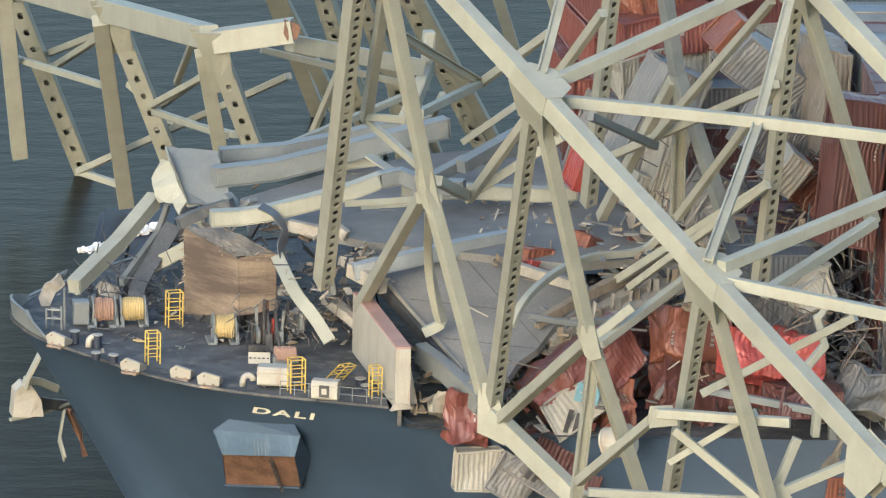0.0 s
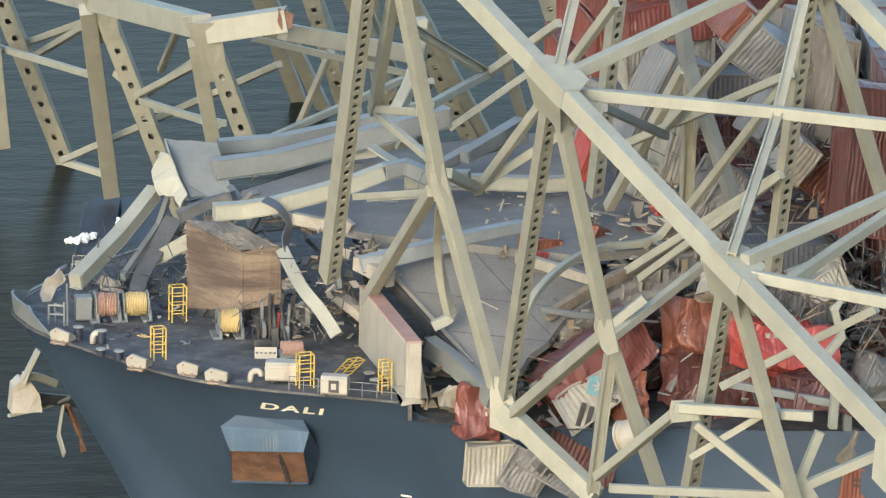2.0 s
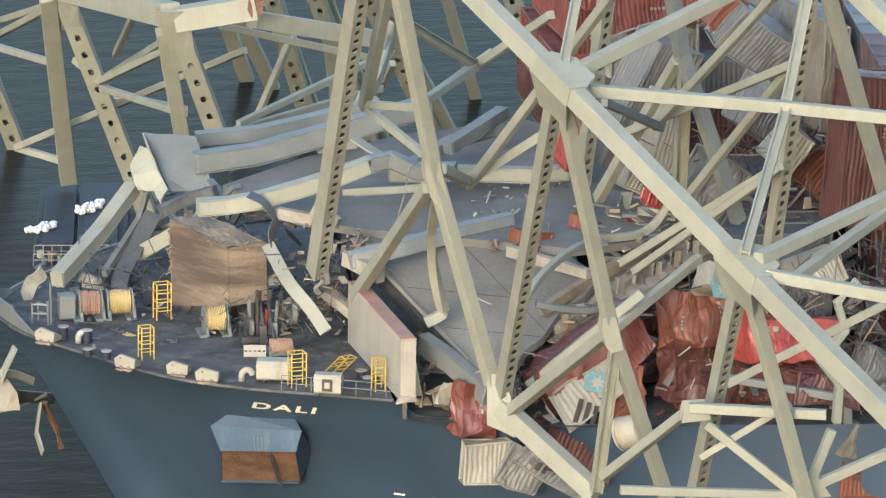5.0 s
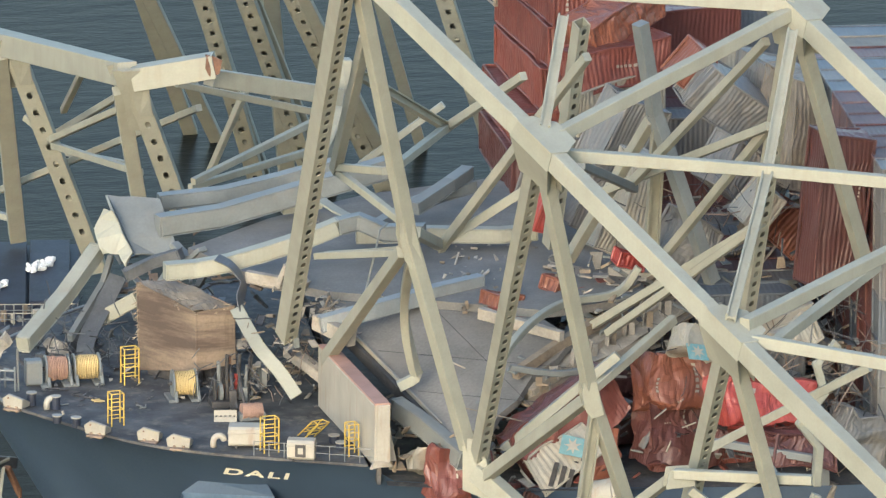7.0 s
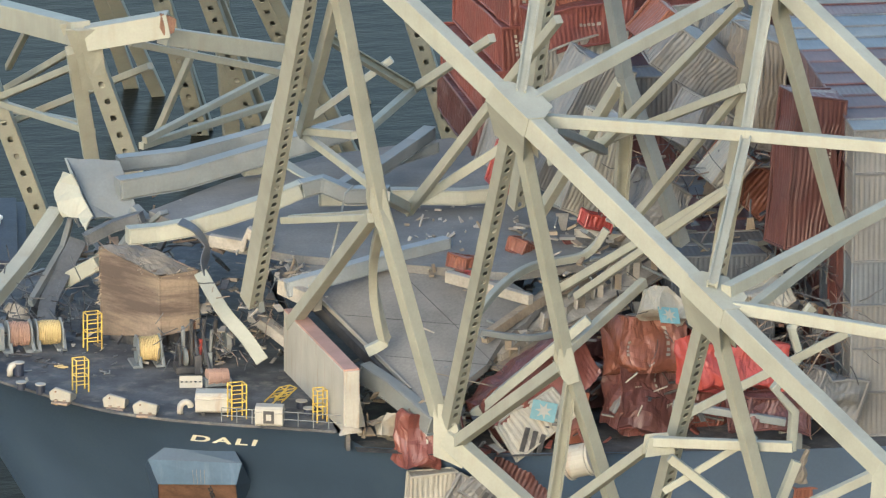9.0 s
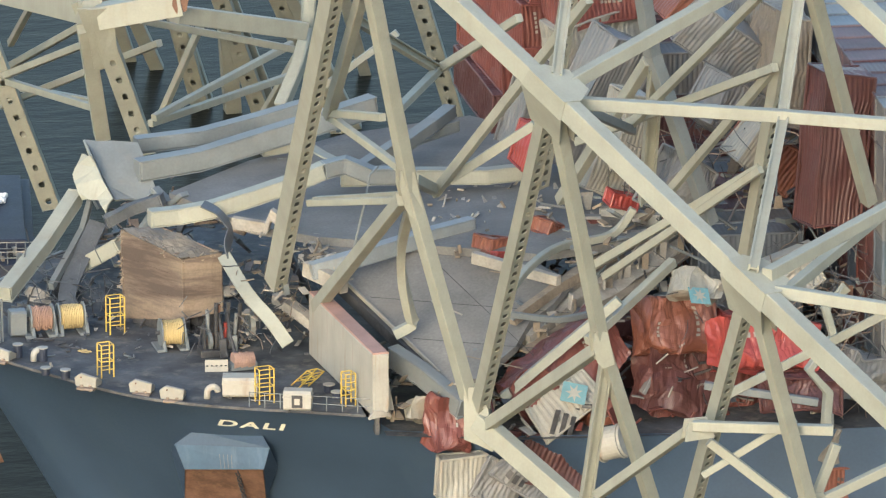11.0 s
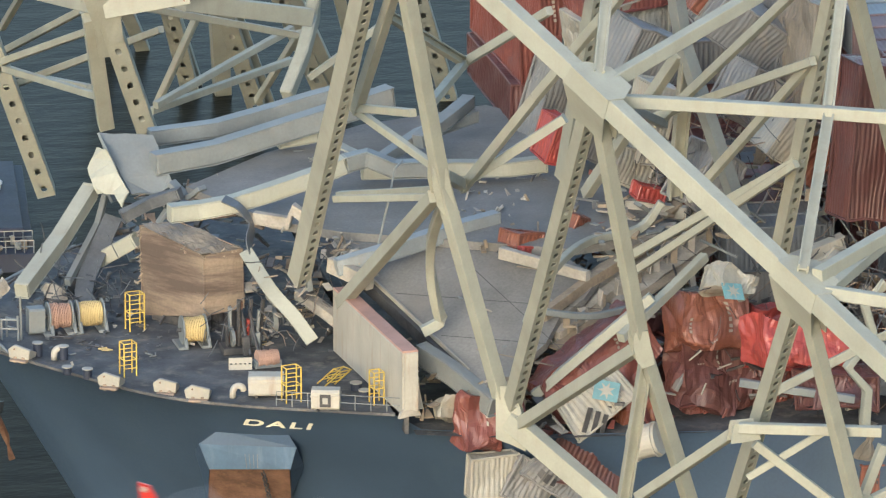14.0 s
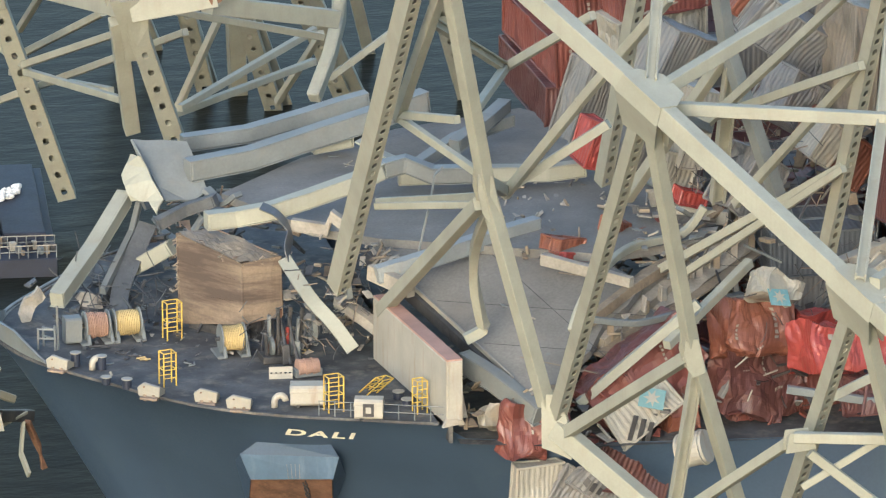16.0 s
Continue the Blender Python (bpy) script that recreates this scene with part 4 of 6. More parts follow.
gusset(ta, (24.64, -37.80, 23.35), (1, 0, 0), (0, 0, 1), ((-0.8, -0.6), (-0.6, 0.5), (0.7, 0.5), (0.9, -0.5)), 0.7)
beam("brace", (21.53, 1.50, 26.16), (24.08, -4.00, 32.84), 0.5, 0.55, ta)
beam("brace", (24.08, -4.00, 32.84), (26.51, -12.00, 40.80), 0.5, 0.55, ta)
beam("brace", (21.52, 1.50, 26.41), (26.49, -2.00, 30.84), 0.5, 0.55, ta)
beam("brace", (21.52, 1.50, 26.41), (18.03, -6.00, 29.39), 0.6, 0.6, ta)
hbeam("brace", (14.06, -8.00, 39.57), (23.13, 6.00, 32.26), 0.5, 0.5, ta)
beam("brace", (23.13, 6.00, 32.26), (16.48, -8.00, 34.05), 0.45, 0.5, ta)
beam("brace", (23.13, 6.00, 32.26), (25.55, -2.00, 37.22), 0.45, 0.5, ta)
beam("brace", (15.08, 1.00, 31.50), (16.69, -8.00, 30.65), 0.42, 0.45, ta)
beam("brace", (14.91, 1.00, 31.68), (16.22, -6.00, 33.15), 0.42, 0.45, ta)
beam("hanger", L((15.08, 1.00, 31.50), (13.82, -9.00, 40.16), 1.3), (15.08, 1.00, 31.50), 0.6, 0.62, ta, up=TU)

# ---- bridge: the far truss ----
tb = thing("bridge_truss", (36.92, -2.00, 24.63), "collapsed cream-painted steel bridge truss standing among containers", "bridge truss", "bridge trusses")
NB1 = (35.77, -22.00, 45.38)
NB2 = tuple(Vector(NB1) + Vector(N2) - Vector(N1))
beam("top_chord", NB1, tuple(Vector(NB1) + 1.6 * (Vector(NB2) - Vector(NB1))), 0.92, 1.15, tb)
beam("top_chord", NB1, tuple(Vector(NB1) - 0.9 * (Vector(NB2) - Vector(NB1))), 0.92, 1.15, tb)
node_plates(tb, NB1, (37.89, -6.00, 22.53), (42.95, -13.00, 27.89))
perforated("perforated_strut", NB1, (37.89, -6.00, 22.53), 0.78, 0.74, tb, up=TU)
beam("diagonal", NB1, (42.95, -13.00, 27.89), 0.78, 0.74, tb, up=TU)
perforated("perforated_strut", (30.72, 4.00, 38.60), (31.78, 14.00, 22.46), 0.78, 0.74, tb, up=TU)
beam("diagonal", (31.98, -4.00, 40.47), (33.15, -3.20, 34.76), 0.74, 0.78, tb, M_GREY, up=TU)
beam("diagonal", (33.15, -3.20, 34.76), (37.10, -2.00, 24.10), 0.74, 0.78, tb, M_GREY, up=TU)
beam("brace", (32.97, -3.00, 34.37), (31.49, 9.00, 22.90), 0.6, 0.65, tb)
hbeam("hanger", (33.45, -3.00, 34.01), (34.79, 3.00, 24.12), 0.6, 0.8, tb, up=(1, 0, 0))
beam("brace", (34.76, -20.00, 43.19), (31.29, -4.00, 30.67), 0.45, 0.5, tb)
beam("brace", (35.83, -17.26, 37.48), (30.30, 2.00, 28.43), 0.45, 0.5, tb)
beam("brace", (36.12, -16.00, 36.99), (32.97, -5.00, 26.36), 0.45, 0.5, tb)
beam("brace", (36.95, -11.60, 30.05), (30.92, 1.55, 20.90), 0.45, 0.5, tb)
beam("brace", (36.75, -12.10, 30.05), (31.20, -0.40, 20.90), 0.4, 0.45, tb)
beam("brace", (24.55, -18.00, 36.08), (31.74, -4.00, 30.58), 0.4, 0.5, tb, M_GREY)
beam("brace", (32.34, -30.00, 28.24), (40.29, -24.00, 30.74), 0.6, 0.6, tb)
beam("brace", (27.60, -8.68, 19.72), (34.18, -4.00, 22.54), 0.5, 0.55, tb)
bent("buckled_brace", curl([(22.50, -7.20, 20.60), (23.57, -6.00, 21.92), (26.27, -2.00, 22.42), (29.36, 2.00, 22.23), (33.00, 4.00, 22.04), (34.37, 4.00, 23.53)]), 0.42, 0.45, tb)
bent("buckled_brace", curl([(23.75, -6.00, 20.88), (26.66, -6.00, 20.31), (29.32, -5.00, 20.24)]), 0.36, 0.36, tb, M_GREY)
bent("buckled_brace", [(39.27, -20.00, 25.16), (38.01, -20.00, 23.97), (38.53, -20.00, 22.28), (37.05, -20.00, 20.45), (38.23, -20.00, 19.03), (38.09, -20.00, 16.73)], 0.5, 0.6, tb)
beam("brace", (23.36, -6.00, 15.95), (29.60, -8.26, 21.86), 0.5, 0.55, tb)
beam("brace", (29.35, -28.00, 21.86), (36.81, -34.00, 27.76), 0.45, 0.5, tb)
beam("post", (41.50, -10.60, 13.20), (41.45, -10.60, 17.40), 0.5, 0.5, tb, M_GREY)
beam("brace", (33.52, -12.00, 17.53), (39.67, -14.00, 16.54), 0.4, 0.45, tb, M_GREY)

# ---- bridge: the span standing in the water beyond the bow ----
tc = thing("bridge_truss", (17, 82, 0), "cream-painted steel bridge truss panels fallen into the river", "bridge truss", "bridge trusses")
LN, LC = (15.92, 56.00, 23.39), (13.52, 79.00, 19.77)
LX = tuple(Vector(LC) + (Vector(LC) - Vector(LN)) * 1.1)
beam("top_chord", LX, LC, 1.3, 1.5, tc)
beam("top_chord", LC, LN, 1.3, 1.5, tc)
beam("top_chord", (16.29, 56.00, 23.08), (21.09, 54.00, 24.16), 1.3, 1.5, tc, label="snapped chord stub with a torn rusty end")
plate("torn_end", [(20.41, 53.60, 24.95), (21.44, 53.60, 24.53), (21.26, 53.60, 23.73), (20.71, 53.60, 23.39), (20.34, 53.60, 24.03)], 0.3, tc, M_RUST, crumple=0.25)
beam("strut", (21.48, 57.00, 22.59), (31.13, 62.00, 19.46), 0.95, 1.1, tc)
PD = Vector((3.0, 3.4, -6.7))
for nd, k in ((LN, 1.6), (LC, 2.7), (LX, 2.9)):
    nd = Vector(nd)
    perforated("perforated_strut", nd + Vector((0.3, 0, -0.3)), nd + PD * k, 0.9, 1.15, tc, up=(1, -0.2, 0), pitch=1.55, hole=0.36, hole_l=0.6)
beam("leg", (12.92, 79.00, 19.12), (17.77, 95.00, 2.30), 0.9, 1.1, tc, up=(1, 0, 0))
beam("leg", (15.67, 57.00, 22.12), (18.07, 62.00, 13.60), 0.8, 0.95, tc, up=(1, 0, 0))
beam("leg", (9.60, 98.00, 16.90), (12.28, 106.00, 3.12), 0.9, 1.1, tc, up=(1, 0, 0))
for nd, foot in ((LN, (18.07, 62.00, 13.60)), (LC, (17.77, 95.00, 2.30))):
    nd = Vector(nd)
    lg = (Vector(foot) - nd).normalized()
    pd = PD.normalized()
    for y in (-0.75, 0.75):
        o = nd + Vector((0, y, 0))
        plate("gusset_plate", [o + Vector((-1.2, 0, 0.45)), o + Vector((0.7, 0, 0.45)), o + lg * 2.2 + Vector((0.6, 0, 0)), o + lg * 5.0 + Vector((0.36, 0, 0)), o + lg * 5.0 + Vector((-0.36, 0, 0)), o + lg * 2.2 + Vector((-0.55, 0, 0))], 0.08, tc)
        plate("gusset_plate", [o + Vector((-0.6, -0.1, 0.4)), o + Vector((1.0, -0.1, 0.4)), o + pd * 1.8 + Vector((0.75, -0.1, 0)), o + pd * 3.6 + Vector((0.42, -0.1, 0)), o + pd * 3.6 + Vector((-0.42, -0.1, 0))], 0.08, tc)
for a, b in (((17.10, 82.00, 12.44), (18.26, 64.08, 19.33)), ((17.21, 82.00, 11.98), (18.69, 64.08, 14.72)), ((15.31, 100.00, 3.37), (23.91, 69.64, 17.24)), ((11.44, 104.00, 10.55), (14.40, 86.00, 12.92)),
             ((15.31, 100.00, 3.37), (17.59, 96.00, 3.34)), ((14.59, 108.00, 8.62), (15.14, 90.00, 15.37)), ((14.59, 108.00, 9.81), (15.37, 92.00, 15.06)), ((17.10, 82.00, 12.44), (15.80, 84.00, 13.47)),
             ((22.10, 100.00, 9.45), (21.91, 92.00, 14.95))):
    beam("brace", a, b, 0.42, 0.45, tc)
for a, b in (((35.24, 107.00, 8.69), (38.98, 114.04, 0.00)), ((41.48, 98.50, 8.28), (46.30, 105.52, 0.00)), ((49.79, 99.60, 11.18), (54.70, 106.55, 0.00)), ((34.27, 108.10, 12.62), (39.58, 115.13, 0.00)), ((37.67, 101.30, 8.63), (41.91, 108.32, 0.00))):
    perforated("perforated_strut", L(b, a, 2.4), b, 0.85, 1.1, tc, up=(1, -0.2, 0), pitch=1.45, hole=0.34, hole_l=0.6)
for a, b, w in (((38.58, 106.30, 8.02), (41.05, 113.31, -1.00), 1.1), ((39.08, 103.10, 7.65), (43.53, 110.07, -1.00), 0.8), ((35.23, 118.70, 6.23), (39.42, 125.65, -1.00), 0.9), ((34.48, 121.20, 6.21), (38.06, 128.22, -1.00), 1.0), ((48.38, 112.80, 8.42), (52.42, 119.76, -1.00), 0.8), ((43.73, 100.20, 6.11), (48.18, 107.18, -1.00), 0.8)):
    beam("leg", L(b, a, 3.8), b, w, w, tc, up=(1, 0, 0))
bent("buckled_strut", [(32.14, 64.00, 21.40), (32.06, 64.00, 18.85), (30.80, 62.00, 17.10), (29.10, 60.00, 15.11)], 0.8, 0.9, tc)
for a, b in (((20.58, 62.00, 20.95), (31.63, 66.00, 17.18)), ((23.61, 70.00, 12.25), (35.01, 78.00, 14.12)), ((23.91, 72.00, 11.32), (35.59, 80.00, 11.45)), ((29.59, 80.00, 15.42), (27.81, 84.00, 8.09)), ((36.96, 92.00, 5.40), (37.36, 84.00, 12.05)), ((19.72, 94.00, 9.26), (21.75, 80.00, 15.94)), ((19.17, 92.00, 9.08), (22.82, 82.00, 10.20)), ((40.50, 92.00, 6.63), (45.67, 90.00, 10.94))):
    beam("brace", a, b, 0.42, 0.45, tc)

# ---- wreckage on the bow ----
road = thing("road_deck", (22.61, 12.00, 20.22), "broken slab of grey asphalt roadway lying across the bow", "road deck")
plate("slab", [(11.99, 24.24, 20.30), (18.16, 28.60, 20.60), (25.13, 31.92, 20.80), (33.47, 33.69, 20.80), (36.50, 27.88, 20.90), (36.58, 15.63, 21.00), (35.22, 4.58, 21.00), (28.29, 3.27, 21.0), (17.51, 12.07, 20.5), (14.57, 15.77, 20.40)], 0.5, road, M_ROAD)
EDGE = [Vector(p) for p in ((17.1, 12.0, 20.36), (17.95, 8.05, 19.46), (19.2, 2.31, 18.14), (20.39, -3.32, 16.85))]
plate("slab", [(17.3, 12.2, 20.48), *EDGE, (20.75, -5.26, 16.39), (21.9, -4.7, 16.8), (22.75, -5.31, 16.94), (23.6, -4.1, 17.5), (24.9, -3.4, 18.1), (26.3, -1.7, 19.0), (28.0, -0.9, 19.7), (29.4, 0.45, 20.5), (28.29, 3.27, 20.98)], 0.45, road, M_ROAD)
UA, UB = Vector((10.78, -8.8, 0.5)), Vector((3.09, -14.3, -3.3))
SLAB_N = Vector((-0.2627, -0.2691, 0.9266))


def on_slab(a, b, up=0.0):
    """A point of the tilted slab: a along its upper edge, b down its slope, both from 0 to 1."""
    return Vector((17.51, 12.07, 20.5)) + UA * a + UB * b + SLAB_N * up


for a, b, a2, b2, w, m in ((0.0, 0.45, 0.9, 0.45, 0.04, M_JOINT), (0.0, 0.8, 0.6, 0.8, 0.04, M_JOINT), (0.5, 0.0, 0.5, 1.0, 0.04, M_JOINT), (0.72, 0.12, 0.98, 0.16, 0.09, M_TAN), (0.1, 0.9, 0.4, 1.0, 0.09, M_TAN)):
    beam("road_line", on_slab(a, b, 0.012), on_slab(a2, b2, 0.012), w, 0.02, road, m, up=SLAB_N)
for k, (a, b) in enumerate((((15.99, 15.94, 20.46), (25.53, 30.94, 20.86)), ((18.33, 12.50, 20.54), (29.60, 31.57, 20.85)), ((21.21, 8.17, 20.76), (34.12, 31.34, 20.86)), ((24.89, 5.34, 20.96), (36.19, 25.90, 20.95)), ((28.80, 3.79, 21.04), (35.92, 15.74, 21.03)))):
    bm = bmesh.new()
    add_box(bm, Vector(a) + Vector((0, 0, 0.012)), Vector(b) + Vector((0, 0, 0.012)), 0.09, 0.02, bevel=0.004)
    part("expansion_joint", bm, M_JOINT, road)
for k in range(7):
    bm = bmesh.new()
    p, q = Vector((15.05, 22.97, 20.55)), Vector((33.36, 20.56, 20.95))
    add_box(bm, p.lerp(q, k / 7) + Vector((0, 0, 0.03)), p.lerp(q, k / 7 + 0.06) + Vector((0, 0, 0.03)), 0.13, 0.02, bevel=0.004)
    part("lane_line", bm, C_WHITE, road, "worn white lane dash")
for a, b in (((17.04, 26.64, 20.90), (18.08, 23.82, 20.90)), ((20.38, 15.74, 20.90), (20.72, 11.41, 20.90)), ((21.13, -1.00, 20.21), (22.15, -2.00, 19.84))):
    rod("loose_bar", [a, b], 0.05, road, C_WHITE)
bm = bmesh.new()
add_box(bm, (24.82, 4.47, 21.25), (28.44, -0.40, 20.90), 0.5, 0.7, w2=0.45, h2=0.6)
tagged(part("concrete_barrier", bm, M_CONC), "broken pale concrete road barrier with exposed edges", "barrier")
bm = bmesh.new()
add_box(bm, (15.73, 8.00, 20.37), (17.15, 5.00, 20.02), 0.6, 0.9)
tagged(part("concrete_curb", bm, M_CONC), "chipped concrete curb lump with torn reinforcement", "debris")


def girder(name, pts, w, h, label, mat=None, up=(0, 0, 1), cat="girder"):
    """A loose buckled girder with flanges and end plates, or a bare curled plate, lying on the wreck."""
    mat = mat or M_GREY
    if h < 0.35 or w < 0.35:
        return tagged(bent(name, curl(pts) if len(pts) > 2 else pts, w, h, None, mat, up), label, cat, "loose plates")
    g = thing(name, pts[0], label, cat, "loose girders")
    bent("web", pts, w * 0.97, h * 0.96, g, mat, up)
    for k in (-1, 1):
        off = Vector((0, 0, k * h * 0.47))
        bent("flange", [Vector(p) + off for p in pts], w, 0.05, g, mat, up)
    for p, q in ((pts[0], pts[1]), (pts[-1], pts[-2])):
        e = (Vector(p) - Vector(q)).normalized()
        beam("end_plate", Vector(p) - e * 0.02, Vector(p) + e * 0.05, w * 0.9, h * 0.98, g, mat)
    return g


girder("steel_girder", [(12.36, 33.00, 21.36), (16.37, 33.00, 21.53), (20.17, 34.00, 21.89), (22.45, 34.00, 22.39), (24.04, 34.00, 22.67)], 0.9, 0.95, "long grey box girder resting on the bow wreckage")
girder("steel_girder", [(10.82, 27.00, 21.53), (14.71, 27.50, 21.73), (18.33, 28.00, 22.38), (22.51, 28.00, 23.32), (25.97, 29.00, 23.78)], 1.0, 1.3, "long grey box girder with a pale welded joint", )
girder("steel_girder", [(8.81, 17.00, 21.50), (10.68, 17.00, 21.53), (12.26, 16.00, 22.01), (14.65, 16.00, 22.54), (17.38, 16.00, 23.24), (19.10, 16.00, 23.84)], 0.9, 1.0, "pale bent girder over the sheathed block", M_TRUSS)
girder("steel_girder", [(19.10, 16.00, 23.84), (20.47, 16.00, 24.06), (21.86, 15.00, 23.53), (23.94, 14.00, 23.69)], 0.9, 1.0, "grey crumpled girder on the road slab", M_GREY)
girder("steel_girder", [(21.19, 19.40, 22.26), (25.70, 18.40, 22.31), (29.53, 17.40, 22.24), (31.78, 17.40, 22.31)], 0.8, 0.9, "weathered cream girder across the road slab", M_TRUSS)
girder("steel_girder", [(15.79, 6.97, 20.50), (18.92, 7.05, 21.10), (22.79, 8.47, 21.45), (26.30, 9.79, 21.60)], 0.75, 0.95, "grey-blue girder lying on the road slab", M_PALE)
girder("steel_girder", [(25.48, 22.00, 22.98), (28.21, 24.00, 23.74), (29.90, 26.00, 23.91)], 0.8, 0.8, "grey girder behind the near truss", M_GREY)
girder("steel_girder", [(22.10, 21.20, 21.78), (25.93, 23.40, 22.90), (30.06, 25.40, 23.19)], 0.7, 0.7, "grey girder on the far edge of the slab", M_GREY)
girder("steel_girder", [(18.93, 28.60, 21.74), (21.30, 28.60, 21.95)], 0.8, 0.8, "cream girder stub on the road slab", M_TRUSS)
girder("bent_plate", [(19.60, 22.00, 23.91), (20.66, 21.00, 23.27), (22.24, 20.00, 22.62)], 0.9, 0.12, "curled pale plate on the road slab", M_TRUSS, cat="debris")
girder("bent_plate", [(11.45, 15.00, 22.70), (12.31, 14.50, 22.22), (12.84, 14.00, 21.23), (12.36, 13.00, 20.54), (12.57, 12.60, 19.79)], 0.95, 0.07, "curled dark grey strip of steel over the block", M_IRON, up=(0.9, -0.6, 0.2), cat="debris")
girder("bent_plate", [(12.12, 12.80, 20.11), (12.63, 9.50, 18.64), (13.52, 8.00, 17.47), (14.32, 7.00, 16.16)], 0.8, 0.22, "long pale torn strip hanging to the deck", M_TRUSS, up=(-0.3, -1, 0.5), cat="debris")
girder("bent_plate", [(8.30, 26.80, 18.6), (7.0, 25.4, 17.2), (5.6, 23.4, 15.9), (5.0, 21.9, 15.05)], 1.1, 0.1, "broad dark curved plate sweeping down behind the winches", M_IRON, up=(-0.5, -0.9, 0.3), cat="debris")
girder("steel_girder", [(7.24, 28.00, 19.92), (4.47, 25.00, 18.02), (1.02, 21.00, 16.40)], 0.9, 0.95, "cream leg leaning on the bow", M_TRUSS)
girder("steel_girder", [(8.81, 24.00, 17.91), (6.56, 26.00, 15.99)], 0.8, 0.95, "pale stub girder beside the block", M_TRUSS)
girder("bent_plate", [(6.60, 26.50, 15.85), (5.47, 25.00, 15.35), (4.54, 23.00, 14.81), (4.21, 21.50, 14.41)], 0.9, 0.12, "dark curled plate behind the winches", M_DARK, up=(-0.3, -1, 0.2), cat="debris")
girder("steel_girder", [(8.10, 28.00, 19.43), (7.35, 27.00, 18.05), (4.38, 23.00, 16.02)], 0.35, 0.45, "thin grey brace behind the bow", M_GREY)
girder("steel_girder", [(16.87, 10.00, 23.82), (18.66, 6.00, 24.94), (19.44, 0.00, 26.72)], 0.4, 0.45, "thin pale rail across the slab", M_TRUSS)
girder("steel_girder", [(13.31, 15.00, 21.41), (15.05, 14.00, 21.20), (15.39, 14.00, 22.01), (16.44, 13.00, 21.18)], 0.5, 0.7, "rust-stained cream girder end near the big strut", M_CONC)
girder("steel_girder", [p + Vector((-0.2, 0, -0.4)) for p in EDGE], 0.35, 0.7, "dark stringer with a white edge along the slab", M_DARK)
girder("steel_girder", [p + Vector((-0.02, 0, 0.08)) for p in EDGE[1:]], 0.12, 0.25, "white edge flange along the slab", C_WHITE)
girder("steel_girder", [(15.10, 12.00, 17.52), (16.00, 10.00, 16.99), (17.23, 8.50, 15.96)], 0.8, 0.6, "dusty brown girder behind the breakwater", M_CONC)
girder("steel_girder", [(18.27, -1.00, 17.47), (19.47, -3.00, 16.77), (21.01, -6.00, 15.51)], 0.9, 1.2, "grey girder under the near truss foot", M_GREY)
girder("steel_girder", [(26.03, -2.00, 17.86), (29.23, 0.00, 18.99), (33.31, 3.00, 20.11), (37.09, 6.00, 20.60)], 0.8, 1.1, "rust-stained plate girder with stiffeners", M_CONC)
girder("steel_girder", [(25.18, -2.00, 19.28), (28.55, -0.00, 20.40), (32.63, 3.00, 21.01), (36.05, 6.00, 21.03)], 0.5, 0.6, "tan flange of a torn plate girder", M_TAN)
girder("steel_girder", [(34.32, 10.00, 21.59), (35.70, 9.00, 21.57), (37.25, 8.00, 21.44)], 0.6, 0.8, "pale girder stub beyond the slab", M_WHITE)
girder("steel_girder", [(39.94, -2.00, 20.83), (43.22, -2.00, 21.88)], 0.9, 1.2, "pale box beam among the containers", M_WHITE)
pole = rod("bent_pole", [(18.54, 8.00, 21.05), (19.30, 8.00, 24.19), (19.73, 8.50, 25.53), (20.36, 9.00, 25.84)], 0.07, None, M_GREY)
tagged(pole, "thin bent grey pole standing on the slab", "pole")
for k in range(6):
    p = Vector(L((28.72, -1.00, 20.00), (35.71, 5.00, 20.84), k / 5))
    bm = bmesh.new()
    add_box(bm, p + Vector((0, -0.6, -0.5)), p + Vector((0.1, -0.6, 0.4)), 0.12, 0.6)
    tagged(part("stiffener_plate", bm, M_CONC), "tan stiffener plate on the torn girder", "debris", "stiffeners")

fold = thing("torn_gusset", (9.20, 27.00, 21.33), "big torn grey gusset plate with a crumpled white edge", "debris")
plate("flat_plate", [(8.37, 30.00, 22.82), (11.38, 29.00, 22.70), (11.72, 26.00, 20.44), (10.85, 26.00, 19.99), (9.13, 26.00, 20.14)], 0.15, fold, M_GREY, crumple=0.1)
plate("crumpled_plate", [(7.46, 28.00, 22.61), (8.21, 27.60, 22.44), (8.81, 25.50, 20.31), (8.46, 25.50, 19.40), (8.09, 26.00, 20.23), (7.44, 27.00, 20.01), (7.04, 28.00, 21.33)], 0.15, fold, M_TRUSS, crumple=0.5)
plate("edge_plate", [(8.37, 30.00, 22.82), (8.24, 27.70, 22.41), (8.84, 25.60, 20.28), (8.68, 26.00, 20.18)], 0.12, fold, M_TRUSS)
girder("bent_plate", [(8.04, 24.00, 19.41), (9.77, 24.00, 20.12), (11.21, 23.00, 20.80)], 0.8, 0.7, "dark torn box section under the gusset", M_IRON, cat="debris")
girder("bent_plate", [(11.26, 25.00, 20.93), (12.01, 24.00, 20.28), (12.59, 23.00, 21.02)], 0.7, 0.3, "grey crumpled flange under the gusset", M_GREY, cat="debris")

